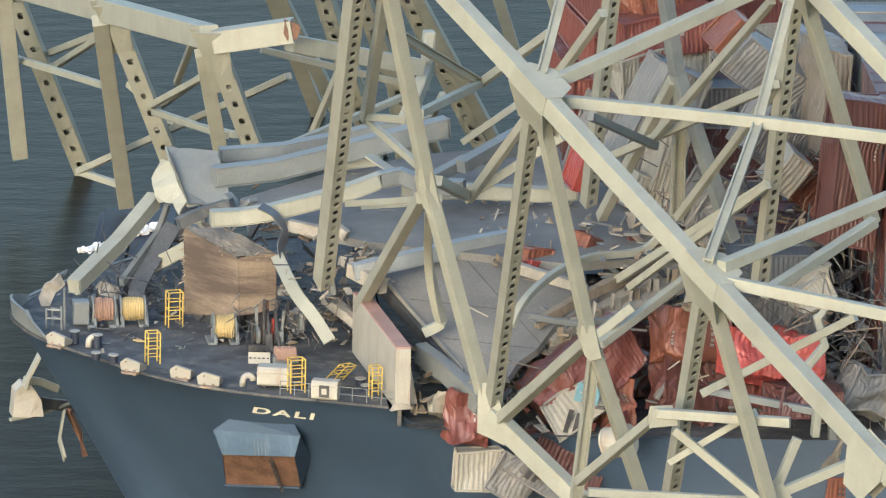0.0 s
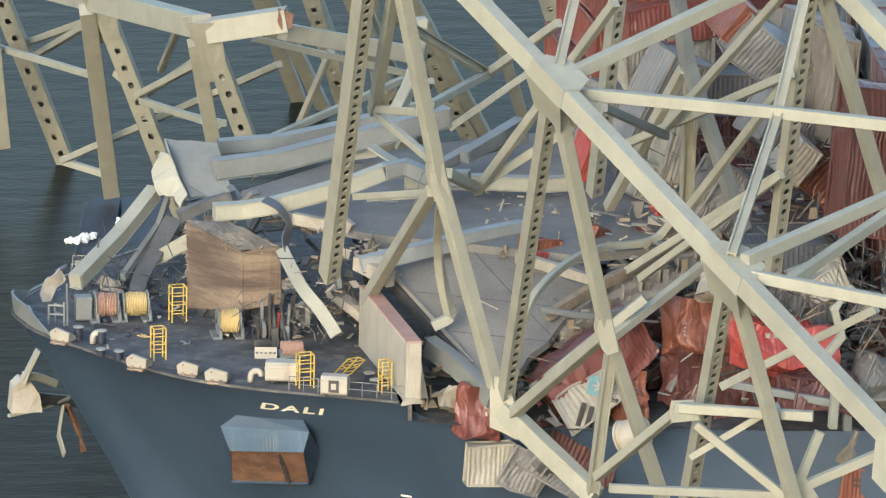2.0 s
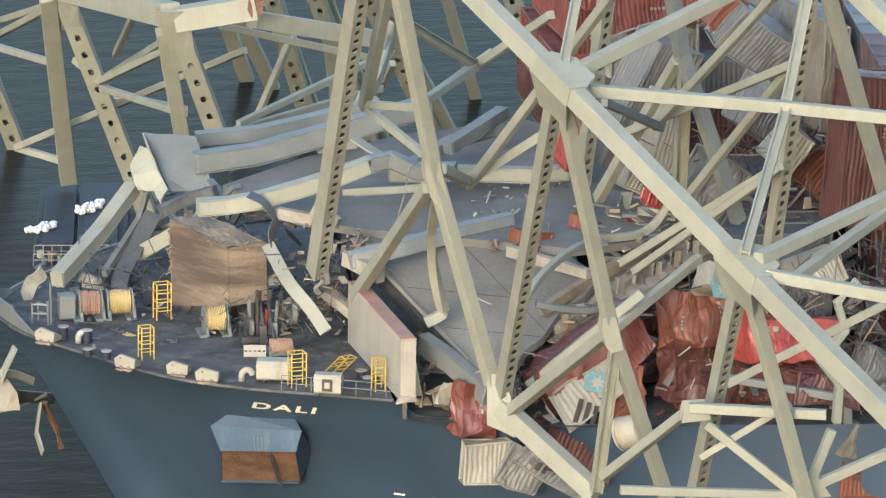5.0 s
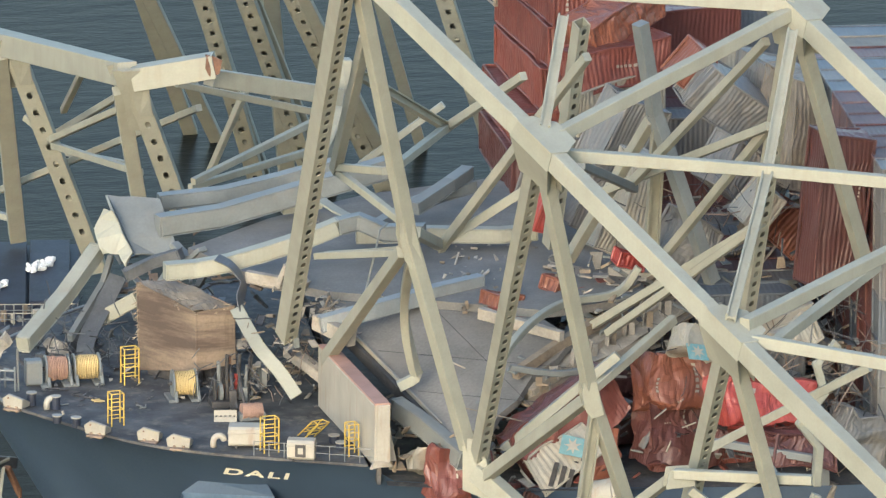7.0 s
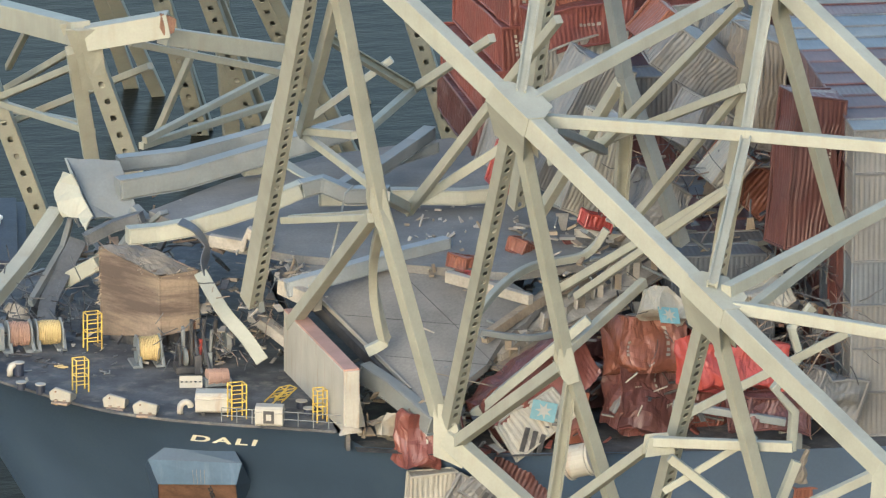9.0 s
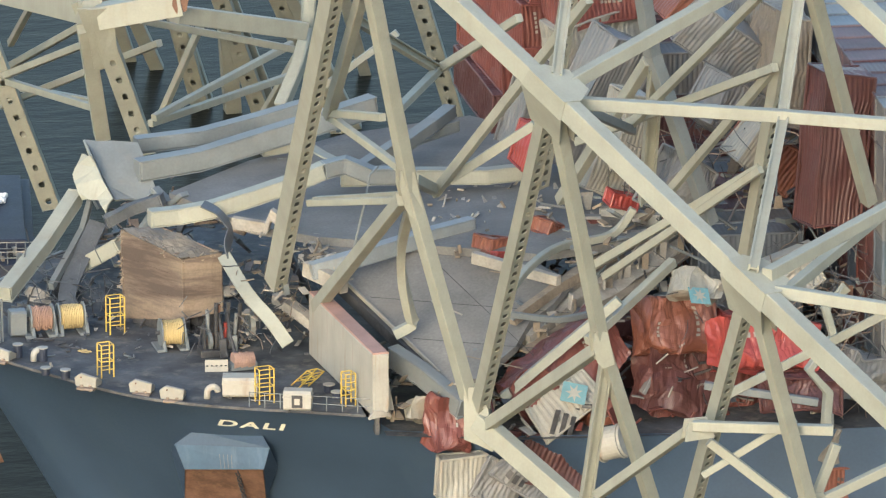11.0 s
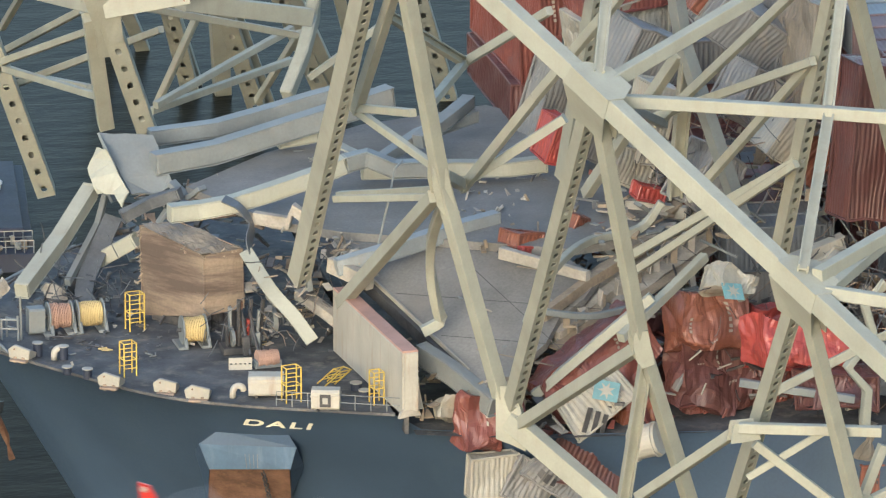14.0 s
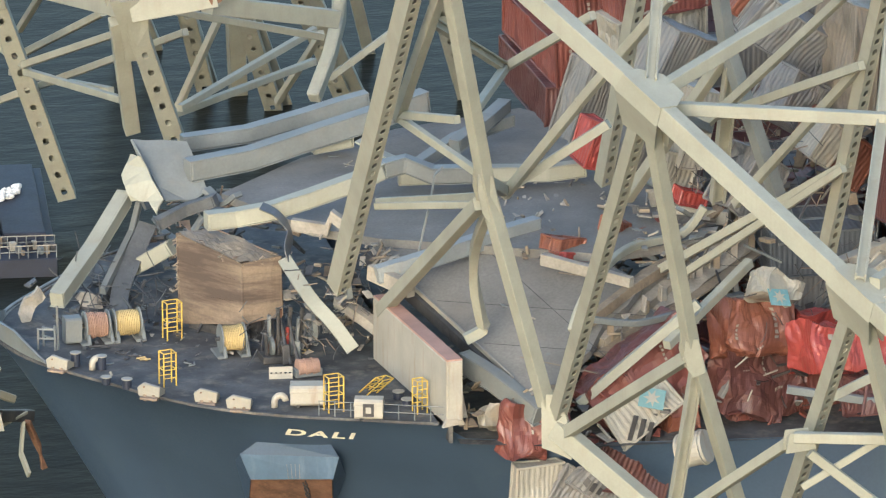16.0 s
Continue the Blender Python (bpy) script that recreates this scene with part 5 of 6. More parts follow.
# debris hung on the far side of the stem
hung = thing("hanging_debris", (0.50, 34.00, 6.29), "pale torn steel hanging beyond the stem over the water", "debris")
plate("box_end", [(-0.31, 34.00, 6.23), (0.15, 34.00, 6.69), (0.69, 34.00, 6.56), (1.35, 34.00, 5.61), (1.50, 34.00, 4.58), (-0.44, 34.00, 4.51)], 1.4, hung, M_WHITE, crumple=0.3)
bent("strip", [(1.21, 34.00, 8.56), (0.51, 34.00, 7.12), (0.26, 34.00, 6.39)], 0.8, 0.2, hung, M_TRUSS, up=(1, 0, 0))
bent("strip", [(0.33, 34.00, 6.94), (1.41, 35.00, 6.52), (2.67, 36.00, 5.75)], 0.5, 0.5, hung, M_TRUSS)
bent("strip", [(2.98, 35.00, 4.54), (2.53, 34.00, 2.99), (2.72, 33.00, 1.94)], 0.65, 0.15, hung, M_TRUSS, up=(1, 0, 0))
bent("strip", [(3.23, 35.00, 4.61), (4.15, 36.00, 2.75), (4.53, 36.00, 1.25)], 0.4, 0.3, hung, M_RUST)
bent("strip", [(-0.65, 34.00, 4.37), (1.43, 35.00, 4.42), (3.77, 37.00, 4.52)], 0.25, 0.2, hung, M_TRUSS)
beam("bar", (1.42, 35.00, 5.15), (4.31, 38.00, 3.96), 0.6, 0.7, hung, M_DARK)

# small pieces on the bow tip
tip = thing("bow_frame", (-1.60, 16.38, 15.00), "bent grey tubular frame at the bow tip", "frame")
q0 = Vector((-1.50, 16.37, 15.00))
for dx, dy, h in ((0, 0, 1.3), (0.9, -0.4, 1.5), (0.5, 0.6, 1.2), (1.1, -0.3, 2.6)):
    rod("post", [q0 + Vector((dx, dy, 0)), q0 + Vector((dx * 0.95, dy, h))], 0.07, tip, M_GREY)
for h in (0.7, 1.25):
    rod("bar", [q0 + Vector((0, 0, h)), q0 + Vector((0.9, -0.4, h)), q0 + Vector((0.5, 0.6, h * 0.9))], 0.06, tip, M_GREY)
bow_lump = plate("torn_plate", [(-0.97, 22.00, 15.46), (-0.45, 22.00, 16.52), (0.25, 22.00, 16.85), (0.68, 22.00, 16.30), (-0.09, 22.00, 15.43), (-0.71, 22.00, 14.55)], 0.3, None, M_CONC, crumple=0.6)
tagged(bow_lump, "crumpled dusty plate at the bow tip", "debris")
rear_lump = plate("torn_plate", [(2.67, 22.5, 15.69), (3.02, 22.5, 16.22), (3.55, 22.4, 16.05), (4.08, 22.5, 15.88), (4.3, 22.5, 15.0), (3.3, 22.5, 14.98)], 0.25, None, M_CONC, crumple=0.6)
tagged(rear_lump, "crumpled dusty plate behind the winches", "debris")
bw_chock = plate("chock_plate", [(-2.79, 19.00, 15.42), (-2.20, 19.00, 15.58), (-2.02, 18.00, 15.12), (-2.72, 18.00, 14.97)], 0.4, None, M_WHITE)
tagged(bw_chock, "white chock inside the bow bulwark", "chock")

# ---- vessel beyond the bow ----
tug = thing("work_barge", (17.72, 91.06, 0.00), "dark navy work barge with railings, moored beyond the bow", "barge")
deck_slab("barge_deck", [(11.7, 78.0, 1.20), (16.39, 97.4, 1.20), (22.3, 96.3, 1.20), (17.6, 76.8, 1.20)], 1.4, tug, M_NAVY)
deck_slab("hatch_cover", [(13.0, 81.4, 1.75), (16.6, 96.2, 1.75), (18.6, 95.8, 1.75), (15.1, 81.0, 1.75)], 0.5, tug, M_NAVY)
deck_slab("hatch_cover", [(15.3, 81.0, 1.85), (18.8, 95.8, 1.85), (21.4, 95.2, 1.85), (17.9, 80.4, 1.85)], 0.6, tug, M_NAVY)
E0, E1 = Vector((11.8, 78.2, 1.2)), Vector((17.6, 77.0, 1.2))
INB = Vector((0.5, 2.1, 0))
for row in (Vector((0, 0, 0)), INB):
    for k in range(11):
        p = E0.lerp(E1, k / 10) + row
        rod("post", [p, p + Vector((0, 0, 0.8))], 0.035, tug, M_GREY)
    for h in (0.4, 0.8):
        rod("rail", [E0 + row + Vector((0, 0, h)), E1 + row + Vector((0, 0, h))], 0.035, tug, C_WHITE if h > 0.7 else M_GREY)
for k in range(16):
    p = E0.lerp(E1, 0.04 + 0.06 * k) + INB * random.uniform(0.2, 1.25) + Vector((0, 0, random.uniform(0.15, 0.5)))
    beam("deck_gear", p, p + Vector((random.uniform(0.12, 0.4), 0.05, 0)), random.uniform(0.2, 0.4), random.uniform(0.3, 0.8), tug, (C_WHITE, M_GREY, M_TAN, M_DARK)[k % 4])
for (c, n) in (((13.70, 84.84, 1.85), 34), ((17.90, 88.81, 1.95), 34)):
    bm = bmesh.new()
    for k in range(n):
        f = k / (n - 1) - 0.5
        p = Vector(c) + Vector((2.0 * f + random.uniform(-0.12, 0.12), 1.5 * f + random.uniform(-0.7, 0.7), random.uniform(0, 0.15)))
        bmesh.ops.create_icosphere(bm, subdivisions=1, radius=random.uniform(0.14, 0.26), matrix=Matrix.Translation(p))
    for v in bm.verts:
        v.co += Vector((0.15, 0.15, 0.1)) * noise.noise(v.co * 2.3)
    tagged(part("white_sacks", bm, M_SACK), "long heap of white sacks on the dark barge", "sacks", kind="stuff")


# ---- containers ----
def container(at, size, rot, mat, crush=0.0, label="", marks=(), seed=0, doors=False, bend=0.0, marks_mat=None, bare=False):
    """A corrugated steel box with rails, corner posts and markings, dented as far as crush says."""
    c = thing("shipping_container", at, label, "container", "shipping containers")
    R = Euler([radians(q) for q in rot]).to_matrix()
    lx, ly, lz = size

    def place(x, y, z):
        p = Vector((x, y, z))
        if bend:
            p.z += bend * (1 - (2 * x / lx) ** 2)
        if crush:
            q = p * 0.5 + Vector((seed * 7.3, seed * 3.1, 0))
            p += Vector((noise.noise(q), noise.noise(q + Vector((31, 0, 0))), noise.noise(q + Vector((0, 57, 0))))) * crush
            for f, a in ((1.3, 0.35), (2.6, 0.14), (4.7, 0.07)) if bare else ((1.9, 0.3), (4.3, 0.1)):
                r = [0.45 - abs(noise.noise(q * f + Vector((13 * k, 5 * k, 0)))) * 1.7 for k in range(3)]
                p += Vector(r) * crush * a
        return Vector(at) + R @ p

    def panel(name, axis, side, n_along, span_u, span_v):
        """A corrugated panel whose ribs run along v."""
        bm = bmesh.new()
        grid = []
        m = 16 if crush > 0.3 else (6 if crush else 2)
        for i in range(n_along + 1):
            off = 0.0 if i % 4 in (0, 3) else (-0.012 if bare else -0.026)
            u = -span_u / 2 + span_u * i / n_along
            row = []
            for j in range(m + 1):
                v = -span_v / 2 + span_v * j / m
                if axis == 1:
                    row.append(bm.verts.new(place(u, side * (ly / 2 + off), v)))
                elif axis == 0:
                    row.append(bm.verts.new(place(side * (lx / 2 + off), u, v)))
                else:
                    row.append(bm.verts.new(place(u, v, side * (lz / 2 + off * 0.5))))
            grid.append(row)
        for a, b in zip(grid, grid[1:]):
            for j in range(m):
                bm.faces.new((a[j], b[j], b[j + 1], a[j + 1]))
        return part(name, bm, mat, c)
    walls = {}
    n = max(8, int(lx / 0.075))
    e = max(8, int(ly / 0.075))
    for sd in (-1, 1):
        walls["y", sd] = panel("side_wall", 1, sd, n, lx, lz)
        walls["x", sd] = panel("end_wall", 0, sd, e, ly, lz)
        walls["z", sd] = panel("roof" if sd > 0 else "underside", 2, sd, n, lx, ly)
    k = 3 if (crush or bend) else 1
    for sy in (-1, 1) if not bare else ():
        for sz in (-1, 1):
            bm = bmesh.new()
            for i in range(k):
                add_box(bm, place(lx * (i / k - 0.5), sy * ly / 2, sz * lz / 2), place(lx * ((i + 1) / k - 0.5), sy * ly / 2, sz * lz / 2), 0.14, 0.14)
            part("side_rail", bm, mat, c)
    for sx in (-1, 1) if not bare else ():
        for sy in (-1, 1):
            bm = bmesh.new()
            add_box(bm, place(sx * lx / 2, sy * ly / 2, -lz / 2), place(sx * lx / 2, sy * ly / 2, lz / 2), 0.17, 0.17)
            part("corner_post", bm, mat, c)
        for sz in (-1, 1):
            bm = bmesh.new()
            add_box(bm, place(sx * lx / 2, -ly / 2, sz * lz / 2), place(sx * lx / 2, ly / 2, sz * lz / 2), 0.14, 0.14)
            part("end_rail", bm, mat, c)
    if doors:
        for y in (-0.3, -0.12, 0.12, 0.3):
            rod("lock_bar", [place(-lx / 2 - 0.05, y * ly, -lz * 0.46), place(-lx / 2 - 0.05, y * ly, lz * 0.46)], 0.035, walls["x", -1], M_GREY)
    # rows of small marks, too coarse to read
    for face, u, v, wd, ht, cols, rows in marks:
        for i in range(cols):
            for j in range(rows):
                bm = bmesh.new()
                fu, fv = u + (i + 0.5) * wd / cols - wd / 2, v + (j + 0.5) * ht / rows - ht / 2
                du, dv = wd / cols * 0.32, ht / rows * 0.3
                if face == "y":
                    q = [place(fu + a * du, -ly / 2 - 0.07, fv + b * dv) for a, b in ((-1, -1), (1, -1), (1, 1), (-1, 1))]
                elif face == "x":
                    q = [place(-lx / 2 - 0.07, fu + a * du, fv + b * dv) for a, b in ((-1, -1), (1, -1), (1, 1), (-1, 1))]
                else:
                    q = [place(fu + a * du, fv + b * dv, lz / 2 + 0.03) for a, b in ((-1, -1), (1, -1), (1, 1), (-1, 1))]
                bm.faces.new([bm.verts.new(p) for p in q])
                part("marking", bm, marks_mat or C_WHITE, walls[face, 1 if face not in "xy" else -1] if face in "xyz" else c)
    return c


SB, LB = (6.06, 2.44, 2.59), (12.19, 2.44, 2.59)
# standing stack beyond the slab
for k, (sx, mat) in enumerate(((0.5, C_MAROON), (0.9, C_RED), (1.9, C_RED), (2.1, C_RED), (2.2, C_RED))):
    container(Vector((34.92, 30.00, 23.26)) + Vector((sx, 5.2, 2.72 * k - 0.9)), LB, (0, 0, 84 + 2 * k), mat, 0.22, "red corrugated container in a leaning stack", (("x", 0.35, 0.2, 0.28, 1.4, 1, 5),), seed=k)
container((37.6, 47.0, 31.2), LB, (2, 4, 84), C_TAN, 0.3, "dirty tan container tilting at the end of the stack", seed=10, doors=True)
container((38.41, 24.00, 30.77), SB, (4, -6, 12), C_RED, 0.3, "red container with a faded white mark", (("y", 0.2, 0.1, 1.6, 0.35, 5, 1),), seed=20)
container((38.25, 24.00, 28.59), SB, (3, -8, 14), C_WHITE, 0.45, "crumpled white container under a red one", seed=21)
container((38.96, 26.00, 33.07), SB, (10, -20, 30), C_ORANGE, 0.5, "crushed orange container on top of the pile", seed=22)
container((45.96, 34.00, 30.14), SB, (0, 0, 8), C_RED, 0.15, "red container with a white lower side", seed=23)
container((45.99, 34.00, 27.45), SB, (0, 0, 8), C_WHITE, 0.15, "white container with dark marks", (("y", 0.4, 0.0, 1.3, 0.4, 3, 1),), seed=24, marks_mat=M_NAVY)
container((46.02, 34.00, 24.57), SB, (0, 0, 8), C_GREY, 0.15, "grey container low in the stack", seed=24)
container((50.25, 38.00, 27.99), (6.06, 2.44, 5.2), (0, 0, 8), C_BLUE, 0.1, "dark blue container stack in shade", seed=25)
container((50.32, 38.00, 22.01), (8.06, 2.44, 7.2), (0, 0, 8), C_MAROON, 0.1, "dark maroon containers in shade", seed=26)
container((40.62, 15.00, 32.72), (1.2, 2.44, 2.5), (12, 36, 10), C_ORANGE, 0.2, "orange end of a tipped container", seed=41)
container((42.96, 14.00, 30.39), (6.4, 2.44, 2.9), (14, 36, 10), C_GREY, 0.25, "grey corrugated container tipped on its corner", seed=27, doors=True)
container(Vector((37.35, 18.00, 28.51)) - Vector((0.9, 0, 2.4)), (3.6, 2.44, 8.4), (10, 24, 22), C_GREY, 0.3, "grey container end leaning in the pile", seed=28)
container((35.67, 10.00, 26.56), (1.5, 2.4, 4.6), (4, 12, 10), C_WHITE, 0.25, "white corrugated container standing on end", (("y", 0.0, 1.2, 0.7, 0.25, 3, 1),), seed=29, marks_mat=M_DARK)
container(Vector((34.79, 27.00, 23.38)) - Vector((0, 0, 1.35)), (2.2, 2.4, 8.1), (6, 14, 12), C_GREY, 0.35, "torn pale grey container panel standing on end", seed=30)
container(Vector((31.66, 16.00, 24.59)) - Vector((0, 0, 0.35)), (0.8, 2.0, 2.7), (6, 18, 10), C_BRIGHT, 0.3, "bright red scrap of container wall", seed=31)
container((37.05, 4.00, 24.71), (3.0, 2.4, 3.6), (10, 28, 24), C_GREY, 0.5, "crumpled grey container with a torn roof", seed=32)
container((44.14, 9.20, 24.66), (4.0, 2.44, 2.5), (8, 38, 10), C_ORANGE, 0.25, "orange and white container tipped downhill", seed=33)
container((42.18, 6.00, 26.28), (1.5, 2.4, 2.5), (8, 38, 10), C_WHITE, 0.25, "white end of a tipped container", seed=34)
container((43.10, 12.00, 26.63), (4.5, 2.4, 3.2), (4, 30, 20), C_GREY, 0.4, "dark grey wrecked container", seed=35)
container((43.70, -4.60, 28.80), (3.0, 2.6, 9.0), (0, 6, 6), C_MAROON, 0.3, "tall leaning red containers jammed together", (("y", 1.1, 1.6, 0.22, 1.3, 1, 6),), seed=36)
container((45.85, 12.00, 29.39), (1.5, 5.0, 6.6), (0, 6, 8), C_TAN, 0.35, "tan weathered container ends standing upright", seed=38)
container((45.83, 16.00, 29.61), (2.6, 5.0, 5.5), (0, 10, 8), C_GREY, 0.35, "pale buckled container wall", seed=39)
# lower tiers still stowed under the pile
for r in range(5):
    for k in range(0 if r < 3 else 8, 12):
        m = (C_MAROON, C_RED, C_GREY, C_MAROON, C_BLUE)[(r * 2 + k * 3) % 5]
        container((41.3 + 0.36 * k, 4.0 + k * 2.62, 15.2 + 2.62 * r), SB, (0, 0, -8), m, 0.0, "container still stowed in the lower tiers under the pile", seed=90 + r)
# the next bay aft, still stowed: rows across the ship, seven tiers high
COLOURS = {"g": (C_GREY, "grey"), "m": (C_MAROON, "dark maroon"), "p": (C_PLUM, "dull plum-red"), "b": (C_BLUE, "dark blue-grey"), "t": (C_TAN, "tan"), "r": (C_RED, "red")}
for j, column in enumerate(("gggbggg", "mbmmrmp", "bmrmmbp", "mmbrmmm", "rmmbmmp", "mbmmrbp", "bmmrmmp", "mmbmrmb", "rbmmmmg", "mmrbmmb", "bmmmrmm", "mrmbmmt", "mmbmmrb")):
    for i, c in enumerate(column):
        container((51.3 + 0.36 * j, -9.0 + 2.58 * j, 15.2 + 2.62 * i), LB, (0, 0, -8), COLOURS[c][0], 0.0, COLOURS[c][1] + " container still stowed in its row aft", seed=50 + i)

# crushed pile beside the near truss
container((33.89, -5.00, 19.11), (4.2, 2.4, 3.0), (-16, 10, 10), C_ORANGE, 0.6, "crushed orange-red container with white vertical marks", (("y", 0.75, 0.1, 0.3, 1.4, 1, 6), ("y", -0.2, -0.9, 0.5, 0.22, 3, 1), ("y", -1.5, -0.2, 0.22, 0.8, 1, 4)), seed=60, bare=True)
container((34.15, -5.00, 15.94), (5.0, 2.4, 4.2), (-16, 14, 14), C_MAROON, 0.65, "crushed dark red container", (("y", -0.2, 0.9, 0.25, 1.0, 1, 4), ("y", 0.6, -0.3, 0.6, 0.25, 4, 1), ("y", 1.6, 0.4, 0.2, 0.9, 1, 4), ("y", -1.5, 0.2, 0.5, 0.2, 3, 1)), seed=61, bare=True)
container((37.08, -4.00, 14.44), (9.0, 2.4, 2.6), (-6, 3, 6), C_RED, 0.5, "red container lying at the deck edge", seed=62)
container((37.72, -10.00, 18.83), (5.6, 2.6, 2.5), (-14, 8, 8), C_BRIGHT, 0.55, "folded bright red container with pale marks", (("y", -1.4, 0.8, 0.9, 0.5, 2, 1),), seed=63, bare=True)
container((38.42, -4.00, 17.36), (4.4, 2.4, 3.5), (-10, 12, 8), C_BRIGHT, 0.55, "bright red container folded over its neighbour", seed=64, bare=True)
wc = container((34.84, -6.50, 21.66), (2.4, 2.2, 1.3), (-24, 26, 10), C_WHITE, 0.55, "crushed white container with a teal panel", seed=65, bare=True)
container((27.39, -5.00, 17.03), (7.2, 2.4, 3.4), (-10, -32, 12), C_RED, 0.4, "red container tipped against the truss", (("y", 1.2, 0.6, 0.2, 1.0, 1, 4),), seed=66, bare=True)
container((28.84, 0.00, 17.40), (3.0, 2.4, 2.0), (-8, -30, 14), C_BLUE, 0.4, "dark container corner under the girder", seed=67)
mc = container((26.91, -6.00, 15.11), (4.0, 2.2, 2.3), (-26, -30, 8), C_WHITE, 0.25, "white container side with a dark mark and teal square", seed=68)
container((29.43, -5.00, 15.09), (1.6, 2.4, 3.4), (-6, 6, 8), C_ORANGE, 0.6, "crushed orange container end", (("y", 0.1, 0.6, 0.5, 0.8, 2, 4),), seed=69, bare=True)
container((26.0, -6.2, 11.9), (4.6, 2.0, 2.9), (-6, 19, 6), C_MAROON, 0.28, "maroon corrugated container wall hanging at the ship side", seed=70)
container((24.5, -7.3, 10.9), (4.6, 0.4, 1.3), (-6, 33, 4), C_GREY, 0.4, "long torn corrugated strip hanging under the bottom chord", (("y", -1.2, 0.0, 1.3, 0.8, 3, 1),), seed=78, marks_mat=M_DARK)
container((42.4, -10.2, 12.6), (2.4, 1.6, 1.9), (-10, 24, 12), C_TAN, 0.5, "crumpled brown container end at the ship side", seed=79, bare=True)
container((42.6, -10.4, 10.4), (3.2, 1.6, 2.0), (-4, 6, 4), C_ORANGE, 0.2, "orange container hanging at the ship side", (("y", -0.7, 0.3, 0.5, 0.6, 2, 2),), seed=81, marks_mat=M_DARK)
container((40.7, -10.0, 15.6), (0.6, 0.4, 1.7), (-4, -8, 8), C_WHITE, 0.25, "bent white door scrap beside the posts", seed=82, bare=True)
container((20.28, -5.20, 14.37), (1.9, 1.8, 2.6), (-8, 14, 10), C_RED, 0.7, "crushed red container scrap at the deck edge", (("y", -0.1, 0.3, 0.25, 0.6, 1, 2),), seed=71, bare=True)
container((19.22, -3.60, 14.88), (1.6, 1.6, 1.2), (-8, 10, 10), C_WHITE, 0.6, "crumpled white sheet beside the breakwater", seed=72, bare=True)
container((20.85, -6.20, 11.51), (2.8, 1.2, 2.5), (-3, 0, 4), C_WHITE, 0.22, "white corrugated container wall hanging over the side", seed=73)
container((22.88, -6.60, 11.09), (2.6, 1.0, 2.2), (-4, 24, 6), C_GREY, 0.5, "crumpled grey container wall with dark marks", (("y", -0.6, 0.3, 1.2, 0.7, 2, 1),), seed=74, marks_mat=M_DARK)
container((39.42, -12.00, 16.58), (4.0, 2.4, 2.2), (-6, 10, 6), C_MAROON, 0.6, "dark red crushed container at the deck edge", seed=75)
container((43.52, -10.00, 16.63), (3.0, 2.4, 2.6), (-6, 20, 6), C_GREY, 0.55, "crumpled grey container beside the chord", seed=76)
container((41.11, -6.00, 21.74), (2.4, 2.0, 1.2), (-6, -28, 10), C_WHITE, 0.4, "white box scrap among the bracing", seed=77)
for p, sz, r, m in (((26.49, 6.00, 21.49), (1.9, 1.6, 0.8), (0, 10, 30), C_ORANGE), ((26.68, 5.00, 20.90), (1.6, 1.0, 0.6), (0, 14, 20), C_BRIGHT), ((30.38, 8.00, 21.61), (1.4, 1.2, 0.8), (10, 20, 40), C_ORANGE), ((32.13, 7.00, 20.89), (1.2, 1.2, 1.0), (10, 0, 20), C_ORANGE), ((34.85, 8.00, 22.93), (1.6, 1.2, 0.8), (0, 20, 10), C_BRIGHT), ((34.47, 10.00, 23.94), (2.4, 1.2, 2.2), (0, 24, 10), C_WHITE)):
    container(p, sz, r, m, 0.25, "open scrap of a painted steel box on the road slab", seed=int(p[0] * 10) % 97)


def star(parent, c, n, r):
    """A white seven-pointed star on a teal square, flat on a wall."""
    n = Vector(n).normalized()
    u = n.cross(Vector((0.2, 0, 1))).normalized()
    v = u.cross(n)
    c = Vector(c)
    plate("teal_square", [c + u * x * r * 1.3 + v * y * r * 1.05 for x, y in ((-1, -1), (1, -1), (1, 1), (-1, 1))], 0.03, parent, M_TEAL)
    bm = bmesh.new()
    bm.faces.new([bm.verts.new(c + n * 0.05 + (u * math.cos(math.pi * k / 7) + v * math.sin(math.pi * k / 7)) * r * (0.95 if k % 2 == 0 else 0.4)) for k in range(14)])
    part("star", bm, C_WHITE, parent)


container((32.25, 1.00, 15.88), (5.4, 2.4, 4.2), (-14, 12, 12), C_MAROON, 0.6, "maroon crushed container deep in the pile", (("y", 1.6, 0.6, 0.22, 0.9, 1, 4),), seed=80, bare=True)
for p, q in (((31.91, -8.00, 17.78), (32.64, -8.00, 18.31)), ((33.60, -8.00, 17.12), (34.44, -8.00, 17.37)), ((32.66, -8.00, 15.71), (32.93, -8.00, 16.35))):
    rod("torn_edge", [p, L(p, q, 0.5), q], 0.05, wc, C_WHITE)
star(wc, (34.40, -8.30, 21.72), (0.25, -0.7, 0.7), 0.5)
star(mc, (27.12, -7.60, 16.34), (-0.2, -0.8, 0.5), 0.55)
for a, b in (((25.79, -7.60, 14.01), (26.18, -7.60, 15.42)), ((26.33, -7.60, 13.86), (26.66, -7.60, 15.17)), ((26.80, -7.60, 13.68), (27.13, -7.60, 14.93))):
    beam("dark_stroke", a, b, 0.06, 0.3, mc, M_DARK, up=(1, 0, 0))
tank = thing("white_tank", (28.48, -11.00, 14.11), "short white cylindrical tank with a ribbed rim", "tank")
bm = bmesh.new()
add_tube(bm, (27.57, -11.00, 14.19), (28.82, -12.00, 14.71), 0.95, 24)
part("shell", bm, M_WHITE, tank)
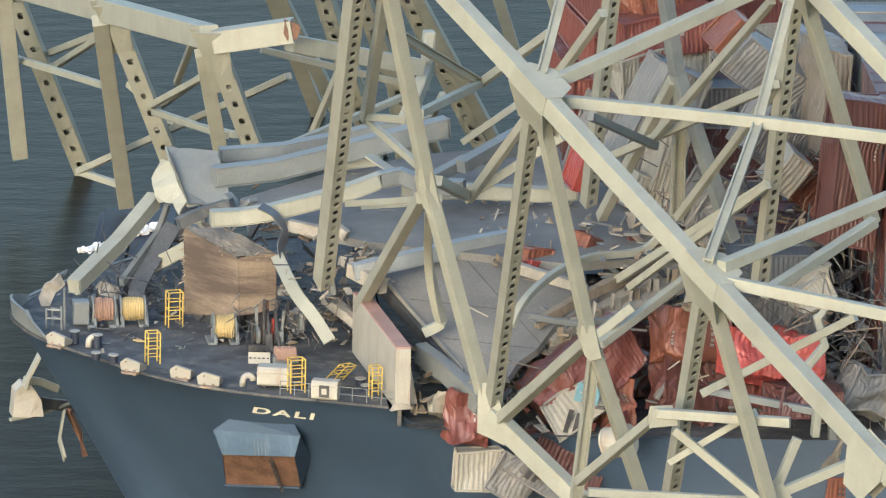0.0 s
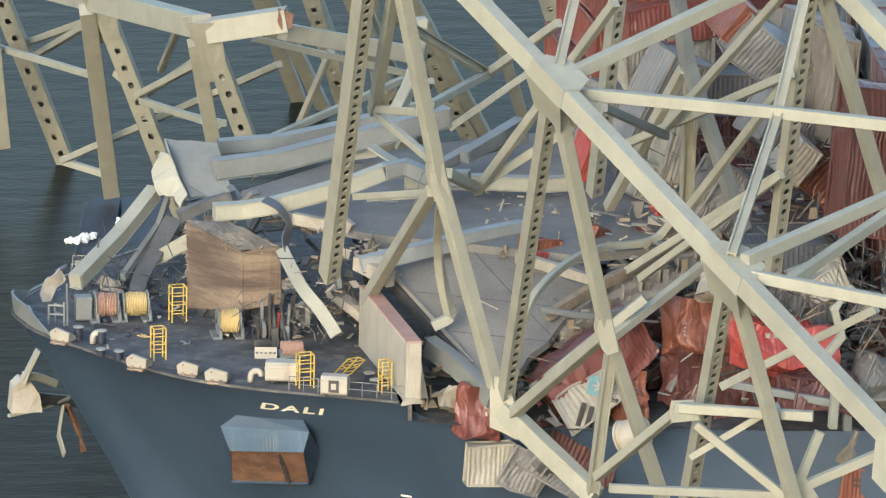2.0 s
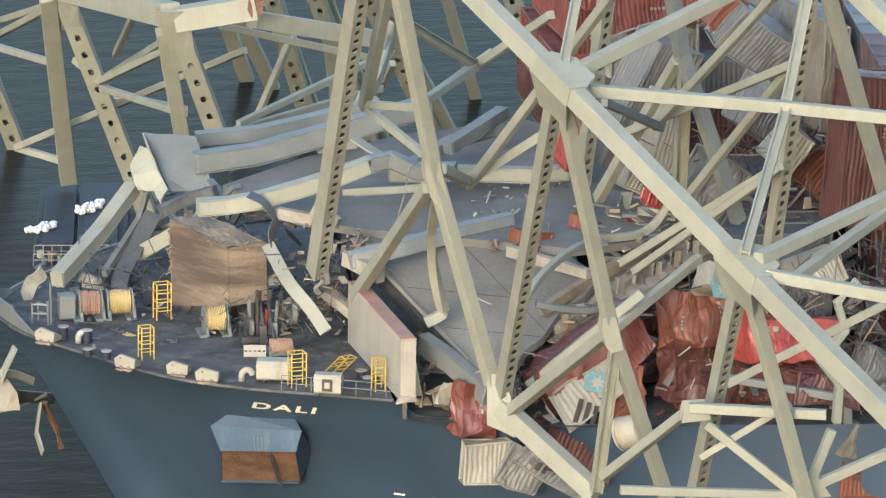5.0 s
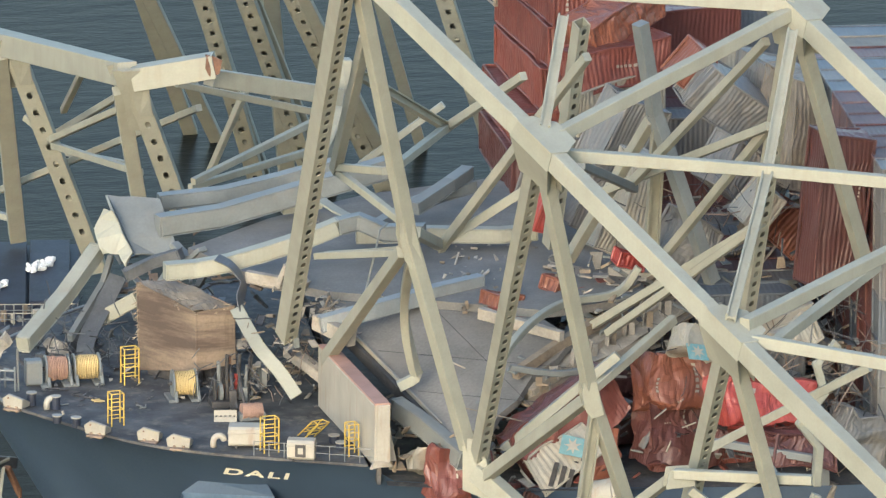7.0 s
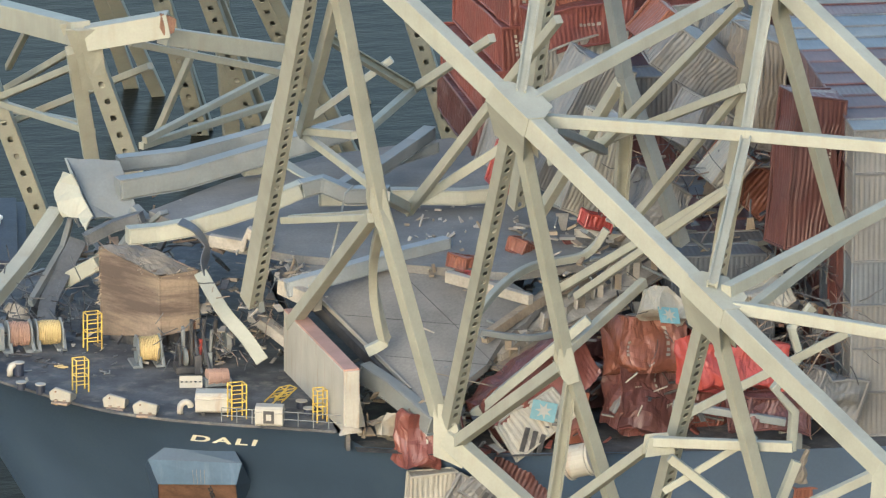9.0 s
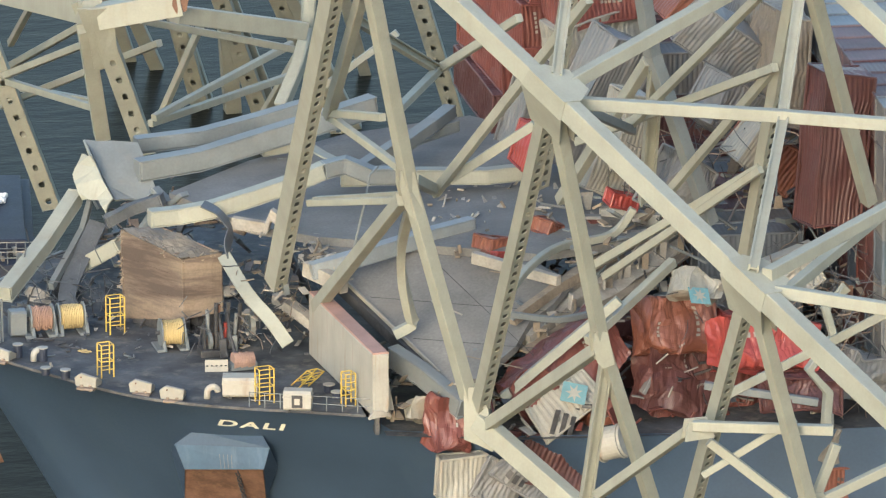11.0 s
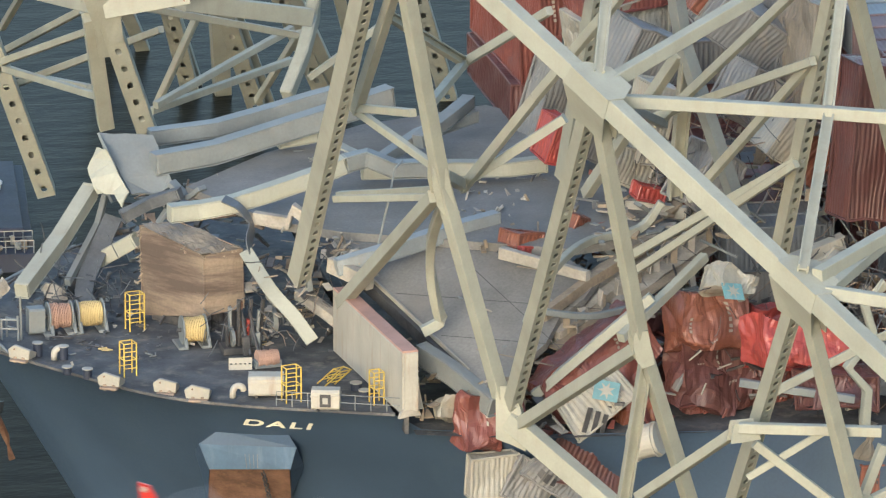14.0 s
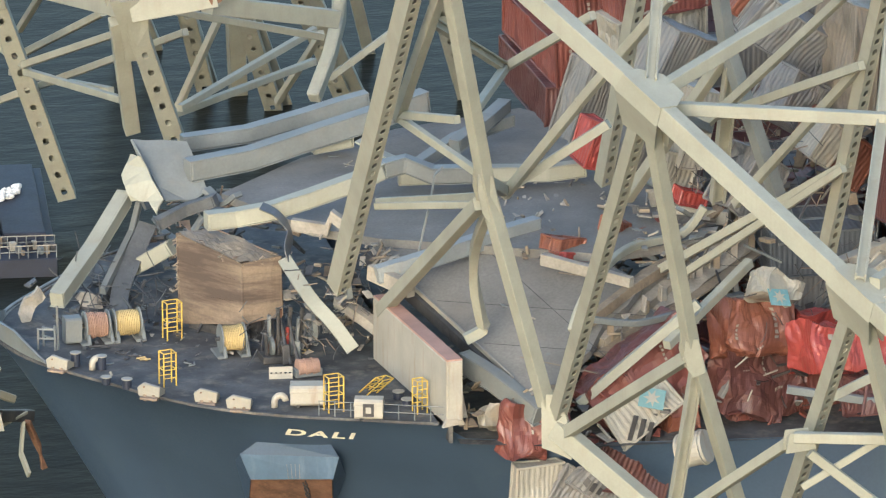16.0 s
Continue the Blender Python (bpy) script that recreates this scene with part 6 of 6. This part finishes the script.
for a in ((27.67, -11.10, 14.21), (28.62, -11.90, 14.63)):
    bm = bmesh.new()
    d = (Vector((28.82, -12.00, 14.71)) - Vector((27.57, -11.00, 14.19))).normalized()
    add_tube(bm, Vector(a) - d * 0.06, Vector(a) + d * 0.06, 1.02, 24)
    part("rim", bm, M_WHITE, tank)

# ---- loose scrap: shards, bars and chunks ----
def scrap(name, lo, hi, n, mats, size, label, flat=0.3):
    """Uncountable small pieces strewn through a box of space."""
    for m in mats:
        bm = bmesh.new()
        for _ in range(n // len(mats)):
            p = Vector(random.uniform(a, b) for a, b in zip(lo, hi))
            d = Vector((random.gauss(0, 1), random.gauss(0, 1), random.gauss(0, 0.6))).normalized()
            ln = random.uniform(0.3, 1.0) * size
            if random.random() < 0.22:
                add_box(bm, p, p + d * ln * 1.8, 0.1, 0.14, bevel=0.01)
            else:
                add_box(bm, p, p + d * ln, ln * random.uniform(0.3, 0.9), ln * random.uniform(0.04, flat), bevel=0.02, w2=ln * random.uniform(0.1, 0.9))
        tagged(part(name, bm, m), label, "scrap", kind="stuff")


scrap("scrap_metal", (29, -7, 13.9), (44, 6, 17), 200, (M_IRON, M_DARK, C_GREY, C_RED), 1.3, "heap of torn sheet metal and cargo scraps")
scrap("scrap_metal", (33, 4, 14), (52, 22, 22), 320, (M_CONC, M_DARK, C_GREY, M_TAN, C_RED, C_WHITE, C_ORANGE), 1.6, "heap of torn container metal and cargo behind the truss")
scrap("scrap_metal", (34, 0, 14), (46, 10, 25), 90, (M_DARK, M_TAN, M_GREY), 1.5, "tangle of dark bars and torn metal")
scrap("deck_scrap", (0.5, 10, 15.0), (16, 27, 15.2), 150, (M_CONC, M_DARK, M_IRON), 0.4, "small scraps strewn over the foredeck")
scrap("deck_scrap", (9, 21, 15), (16, 34, 19.5), 140, (M_IRON, M_DARK, M_GREY, M_TAN_DARK), 1.1, "tangled dark scrap under the fallen girders")
scrap("deck_scrap", (12, 8, 15), (17, 16, 19.5), 90, (M_CONC, M_DARK, M_TAN), 0.9, "broken concrete and steel under the strut foot")
scrap("slab_rubble", (24, 6, 20.95), (32, 16, 21.3), 150, (M_CONC, M_ROAD, M_TAN), 0.6, "concrete rubble scattered on the road slab")
scrap("slab_rubble", (14, 8, 20.6), (30, 30, 20.9), 60, (M_CONC, M_DARK), 0.35, "small rubble on the road slab")
scrap("curb_rubble", (16.6, 6.5, 19.7), (18.2, 13.5, 20.9), 70, (M_CONC, M_TAN, M_CONC), 0.7, "broken tan curb pieces along the slab edge")
scrap("edge_scrap", (17.3, -5, 14), (24, 6, 16.5), 110, (M_CONC, M_TAN, M_GREY), 1.0, "twisted scrap under the slab edge")
scrap("scrap_metal", (42, -6, 14), (54, 8, 21), 240, (M_TAN, M_CONC, M_GREY, C_GREY, M_RUST), 1.4, "tangle of torn cargo, cables and lashing gear")
scrap("scrap_metal", (42, 8, 21), (52, 20, 26), 120, (M_TAN, C_GREY, M_DARK, C_WHITE), 1.3, "torn sheets and cargo caught in the pile")
scrap("hatch_scrap", (22, -8, 14), (30, 2, 16.5), 120, (M_CONC, M_DARK, C_GREY, C_RED), 1.0, "torn metal under the near truss")
for k in range(14):
    p = Vector((43.16, -2.00, 23.81)) + Vector((random.uniform(-1.5, 3.5), random.uniform(-3, 6), random.uniform(-1, 1.5)))
    q = p + Vector((random.uniform(-0.6, 2.2), random.uniform(-0.5, 0.5), random.uniform(-3.4, -1.6)))
    tagged(rod("lashing_rod", [p, q], 0.045, None, (M_DARK, M_TAN, M_GREY)[k % 3]), "loose lashing rod hanging in the wreck", "rod", "lashing rods")
def tangle(lo, hi, n, mats, length, label):
    """Uncountable thin rods, cables and strips caught in the wreck."""
    for m in mats:
        bm = bmesh.new()
        for _ in range(n // len(mats)):
            p = Vector(random.uniform(a, b) for a, b in zip(lo, hi))
            d = Vector((random.gauss(0, 0.8), random.gauss(0, 0.6), random.gauss(-0.5, 0.8))).normalized()
            r = random.uniform(0.018, 0.045)
            for _ in range(3):
                q = p + d * random.uniform(0.3, 1.0) * length / 3
                add_tube(bm, p, q, r, 5)
                p, d = q, (d + Vector((random.gauss(0, 0.16), random.gauss(0, 0.16), random.gauss(0, 0.16)))).normalized()
        tagged(part("tangled_rods", bm, m), label, "scrap", kind="stuff")


tangle((38.5, -10, 14.5), (46, -1, 23), 200, (M_DARK, M_IRON, M_TAN_DARK), 3.6, "tangle of lashing rods and torn cables among the containers")
tangle((33, -8, 14), (41, 2, 22), 70, (M_DARK, M_IRON), 2.2, "torn cables and strips over the crushed containers")
tangle((34, 3, 20), (45, 14, 28), 120, (M_DARK, M_IRON, M_TAN_DARK), 2.8, "torn strips and rods in the container pile")
tangle((8.5, 8, 15.1), (15.5, 13, 18), 50, (M_DARK, M_IRON), 1.4, "torn cables and hoses round the windlass")
tangle((1.5, 19, 15.1), (8, 27, 17.5), 80, (M_DARK, M_IRON), 2.2, "bent rails and cables behind the winches")
tangle((12, 9, 15.1), (18, 15, 20.5), 90, (M_DARK, M_IRON, M_TAN_DARK), 1.5, "torn reinforcement bars under the slab edge")
scrap("deck_scrap", (1, 19, 15.0), (7.4, 28, 15.6), 50, (M_DARK, M_IRON), 0.8, "dark bent plates and scrap behind the winches")
scrap("slab_rubble", (26, 10, 21.0), (34, 20, 21.4), 110, (M_CONC, C_TAN, M_CONC), 0.8, "pale concrete rubble scattered on the road slab")
# cables and hoses tangled over the wreck
for k in range(16):
    p = Vector((random.uniform(19, 31), random.uniform(13, 27), 21.0))
    pts = [p]
    for i in range(5):
        p = p + Vector((random.uniform(-0.9, 0.9), random.uniform(-0.6, 0.6), random.uniform(-0.05, 0.12)))
        pts.append(p)
    tagged(rod("loose_cable", pts, 0.04, None, (M_DARK, M_GREY, C_WHITE)[k % 3], seg=6), "loose bent cable lying on the wreckage", "cable", "loose cables")
for k in range(10):
    p = Vector((random.uniform(1, 14), random.uniform(9, 24), 15.06))
    pts = [p]
    for i in range(6):
        p = p + Vector((random.uniform(-0.6, 0.6), random.uniform(-0.5, 0.5), 0))
        pts.append(p)
    tagged(rod("deck_line", pts, 0.045, None, (M_DARK, M_ROPE, M_GREY)[k % 3], seg=6), "slack mooring line lying on the foredeck", "rope", "deck lines")
# torn floor-beam web with stiffeners at the broken end of the slab
web = thing("floor_beam", (31.88, 1.00, 19.89), "tan rust-stained floor beam torn from the roadway", "girder")
plate("web_plate", [(25.83, -2.50, 17.72), (28.51, -1.00, 18.56), (32.57, 1.00, 19.49), (37.84, 5.00, 20.54), (37.48, 6.00, 21.32), (34.05, 4.50, 21.01), (30.32, 2.50, 20.28), (26.96, 0.00, 19.09)], 0.12, web, M_CONC, crumple=0.35)
bent("bottom_flange", [(25.50, -3.00, 17.62), (28.42, -1.50, 18.48), (32.47, 0.50, 19.37), (37.91, 4.50, 20.40)], 0.7, 0.12, web, M_TAN)
bent("top_flange", [(26.79, 0.00, 19.27), (30.29, 2.40, 20.51), (34.02, 4.40, 21.18), (37.65, 6.00, 21.51)], 0.7, 0.12, web, M_TAN)
for k in range(9):
    p = Vector(L((26.56, -1.80, 18.12), (37.49, 5.00, 20.81), k / 8))
    bm = bmesh.new()
    add_box(bm, p + Vector((0, -0.25, -0.7)), p + Vector((0.05, -0.25, 0.9)), 0.4, 0.05, (0, 1, 0))
    part("stiffener", bm, M_CONC if k % 2 else M_TAN, web)
scrap("dusty_scrap", (22.5, -4, 14.2), (32, 7, 19.8), 200, (M_CONC, M_TAN, M_CONC, M_GREY), 1.1, "dusty tan heap of broken floor beams and concrete")
scrap("dusty_scrap", (30, 2, 18), (38, 12, 22.5), 160, (M_CONC, M_TAN, C_GREY, M_GREY), 1.2, "dusty heap of torn beams past the slab")


# ---- helicopter passing low in front of the bow ----
heli = thing("helicopter", (0, 0, 0), "bright red rescue helicopter with a white rotor hub, in flight", "helicopter")


def loft(stations, seg=20, power=2.6):
    """A closed skin through rounded sections: x, half width, lower and upper height."""
    bm = bmesh.new()
    rings = []
    for x, w, z0, z1 in stations:
        ring = []
        for k in range(seg):
            c, q = math.cos(2 * math.pi * k / seg), math.sin(2 * math.pi * k / seg)
            ring.append(bm.verts.new((x, w * math.copysign(abs(c) ** (2 / power), c), (z0 + z1) / 2 + (z1 - z0) / 2 * math.copysign(abs(q) ** (2 / power), q))))
        rings.append(ring)
    for r0, r1 in zip(rings, rings[1:]):
        for k in range(seg):
            bm.faces.new((r0[k], r0[(k + 1) % seg], r1[(k + 1) % seg], r1[k]))
    bm.faces.new(rings[0]), bm.faces.new(rings[-1][::-1])
    bmesh.ops.recalc_face_normals(bm, faces=bm.faces[:])
    return bm


body = part("fuselage", loft(((4.1, 0.12, -2.0, -1.75), (3.75, 0.5, -2.3, -1.5), (3.0, 0.85, -2.5, -1.1), (2.2, 1.0, -2.58, -0.62), (1.2, 1.02, -2.6, -0.5), (-0.6, 1.02, -2.6, -0.52), (-1.6, 0.86, -2.5, -0.75), (-2.5, 0.55, -2.1, -0.9))), M_RED, heli, smooth=True)
part("tail_boom", loft(((-2.2, 0.5, -1.95, -0.95), (-3.5, 0.36, -1.75, -1.0), (-5.4, 0.24, -1.6, -1.1), (-7.3, 0.16, -1.75, -0.9))), M_RED, heli, smooth=True)
part("windscreen", loft(((3.45, 0.66, -1.62, -1.2), (2.9, 0.84, -1.5, -0.92), (2.3, 0.97, -1.42, -0.66))), M_NAVY, body, "dark cockpit glazing", smooth=True)
for y in (-1, 1):
    beam("cabin_window", (1.5, y * 1.0, -1.2), (0.2, y * 1.0, -1.2), 0.08, 0.6, body, M_NAVY)
    part("engine_cowling", loft(((1.2, 0.05, -0.6, -0.4), (0.8, 0.42, -0.7, -0.22), (-0.9, 0.42, -0.7, -0.25), (-1.7, 0.28, -0.75, -0.45))), M_RED, heli, smooth=True).location.y = y * 0.42
    part("exhaust", add_tube(bmesh.new(), (-1.5, y * 0.45, -0.55), (-1.9, y * 0.55, -0.5), 0.17, 12), M_DARK, heli)
    beam("tailplane", (-5.6, 0, -1.25), (-5.75, y * 1.6, -1.2), 0.75, 0.09, heli, M_RED)
    plate("end_plate", [(-5.2, y * 1.6, -1.6), (-6.3, y * 1.6, -1.6), (-6.5, y * 1.62, -0.75), (-5.75, y * 1.62, -0.7)], 0.07, heli, M_RED)
    beam("end_cap", (-5.75, y * 1.6, -0.68), (-6.5, y * 1.6, -0.73), 0.1, 0.1, heli, C_WHITE)
    part("main_wheel", add_tube(bmesh.new(), (-0.9, y * 0.95, -2.95), (-0.9, y * 1.15, -2.95), 0.26, 14), M_DARK, heli)
    rod("strut", [(-0.9, y * 0.8, -2.5), (-0.9, y * 1.0, -2.95)], 0.06, heli, M_GREY)
plate("fin", [(-6.0, 0.08, -1.7), (-7.5, 0.08, -1.75), (-8.05, 0.08, 0.25), (-7.35, 0.08, 0.3), (-6.3, 0.08, -0.85)], 0.17, heli, M_RED)
part("fin_lamp", add_tube(bmesh.new(), (-7.55, -0.14, 0.05), (-7.55, 0.14, 0.05), 0.14, 12), C_WHITE, heli, "white beacon on the fin")
part("tail_fan", add_tube(bmesh.new(), (-6.9, -0.12, -1.15), (-6.9, 0.12, -1.15), 0.46, 20), M_DARK, heli)
part("mast", add_tube(bmesh.new(), (0, 0, -0.5), (0, 0, -0.08), 0.2, 14, 0.14), M_GREY, heli)
bm = bmesh.new()
add_tube(bm, (0, 0, -0.12), (0, 0, 0.0), 0.55, 18, 0.5), add_tube(bm, (0, 0, 0.0), (0, 0, 0.14), 0.42, 18, 0.2)
rotor = part("rotor", bm, C_WHITE, heli, "white rotor hub cap", smooth=True)
for k in range(4):
    d = Vector((math.cos(math.pi / 2 * k), math.sin(math.pi / 2 * k), 0))
    root, tip = d * 0.45, d * 5.9 + Vector((0, 0, 0.22))
    beam("blade", root, tip, 0.38, 0.05, rotor, M_BLADE)


def motions():
    """The helicopter crosses low before the bow while its rotor turns; all else is still."""
    flight = [(k / 2, pose(-15.4 + 17.0 * (k / 2 - 13.5), -37.9 - 26.5 * (k / 2 - 13.5), 25.0, 0, 5, -57.4)) for k in range(33)]
    walk(heli, flight)
    walk(rotor, [(k / 30, pose(0, 0, 0, 0, 0, 20 + 70 * k)) for k in range(481)])


motions()
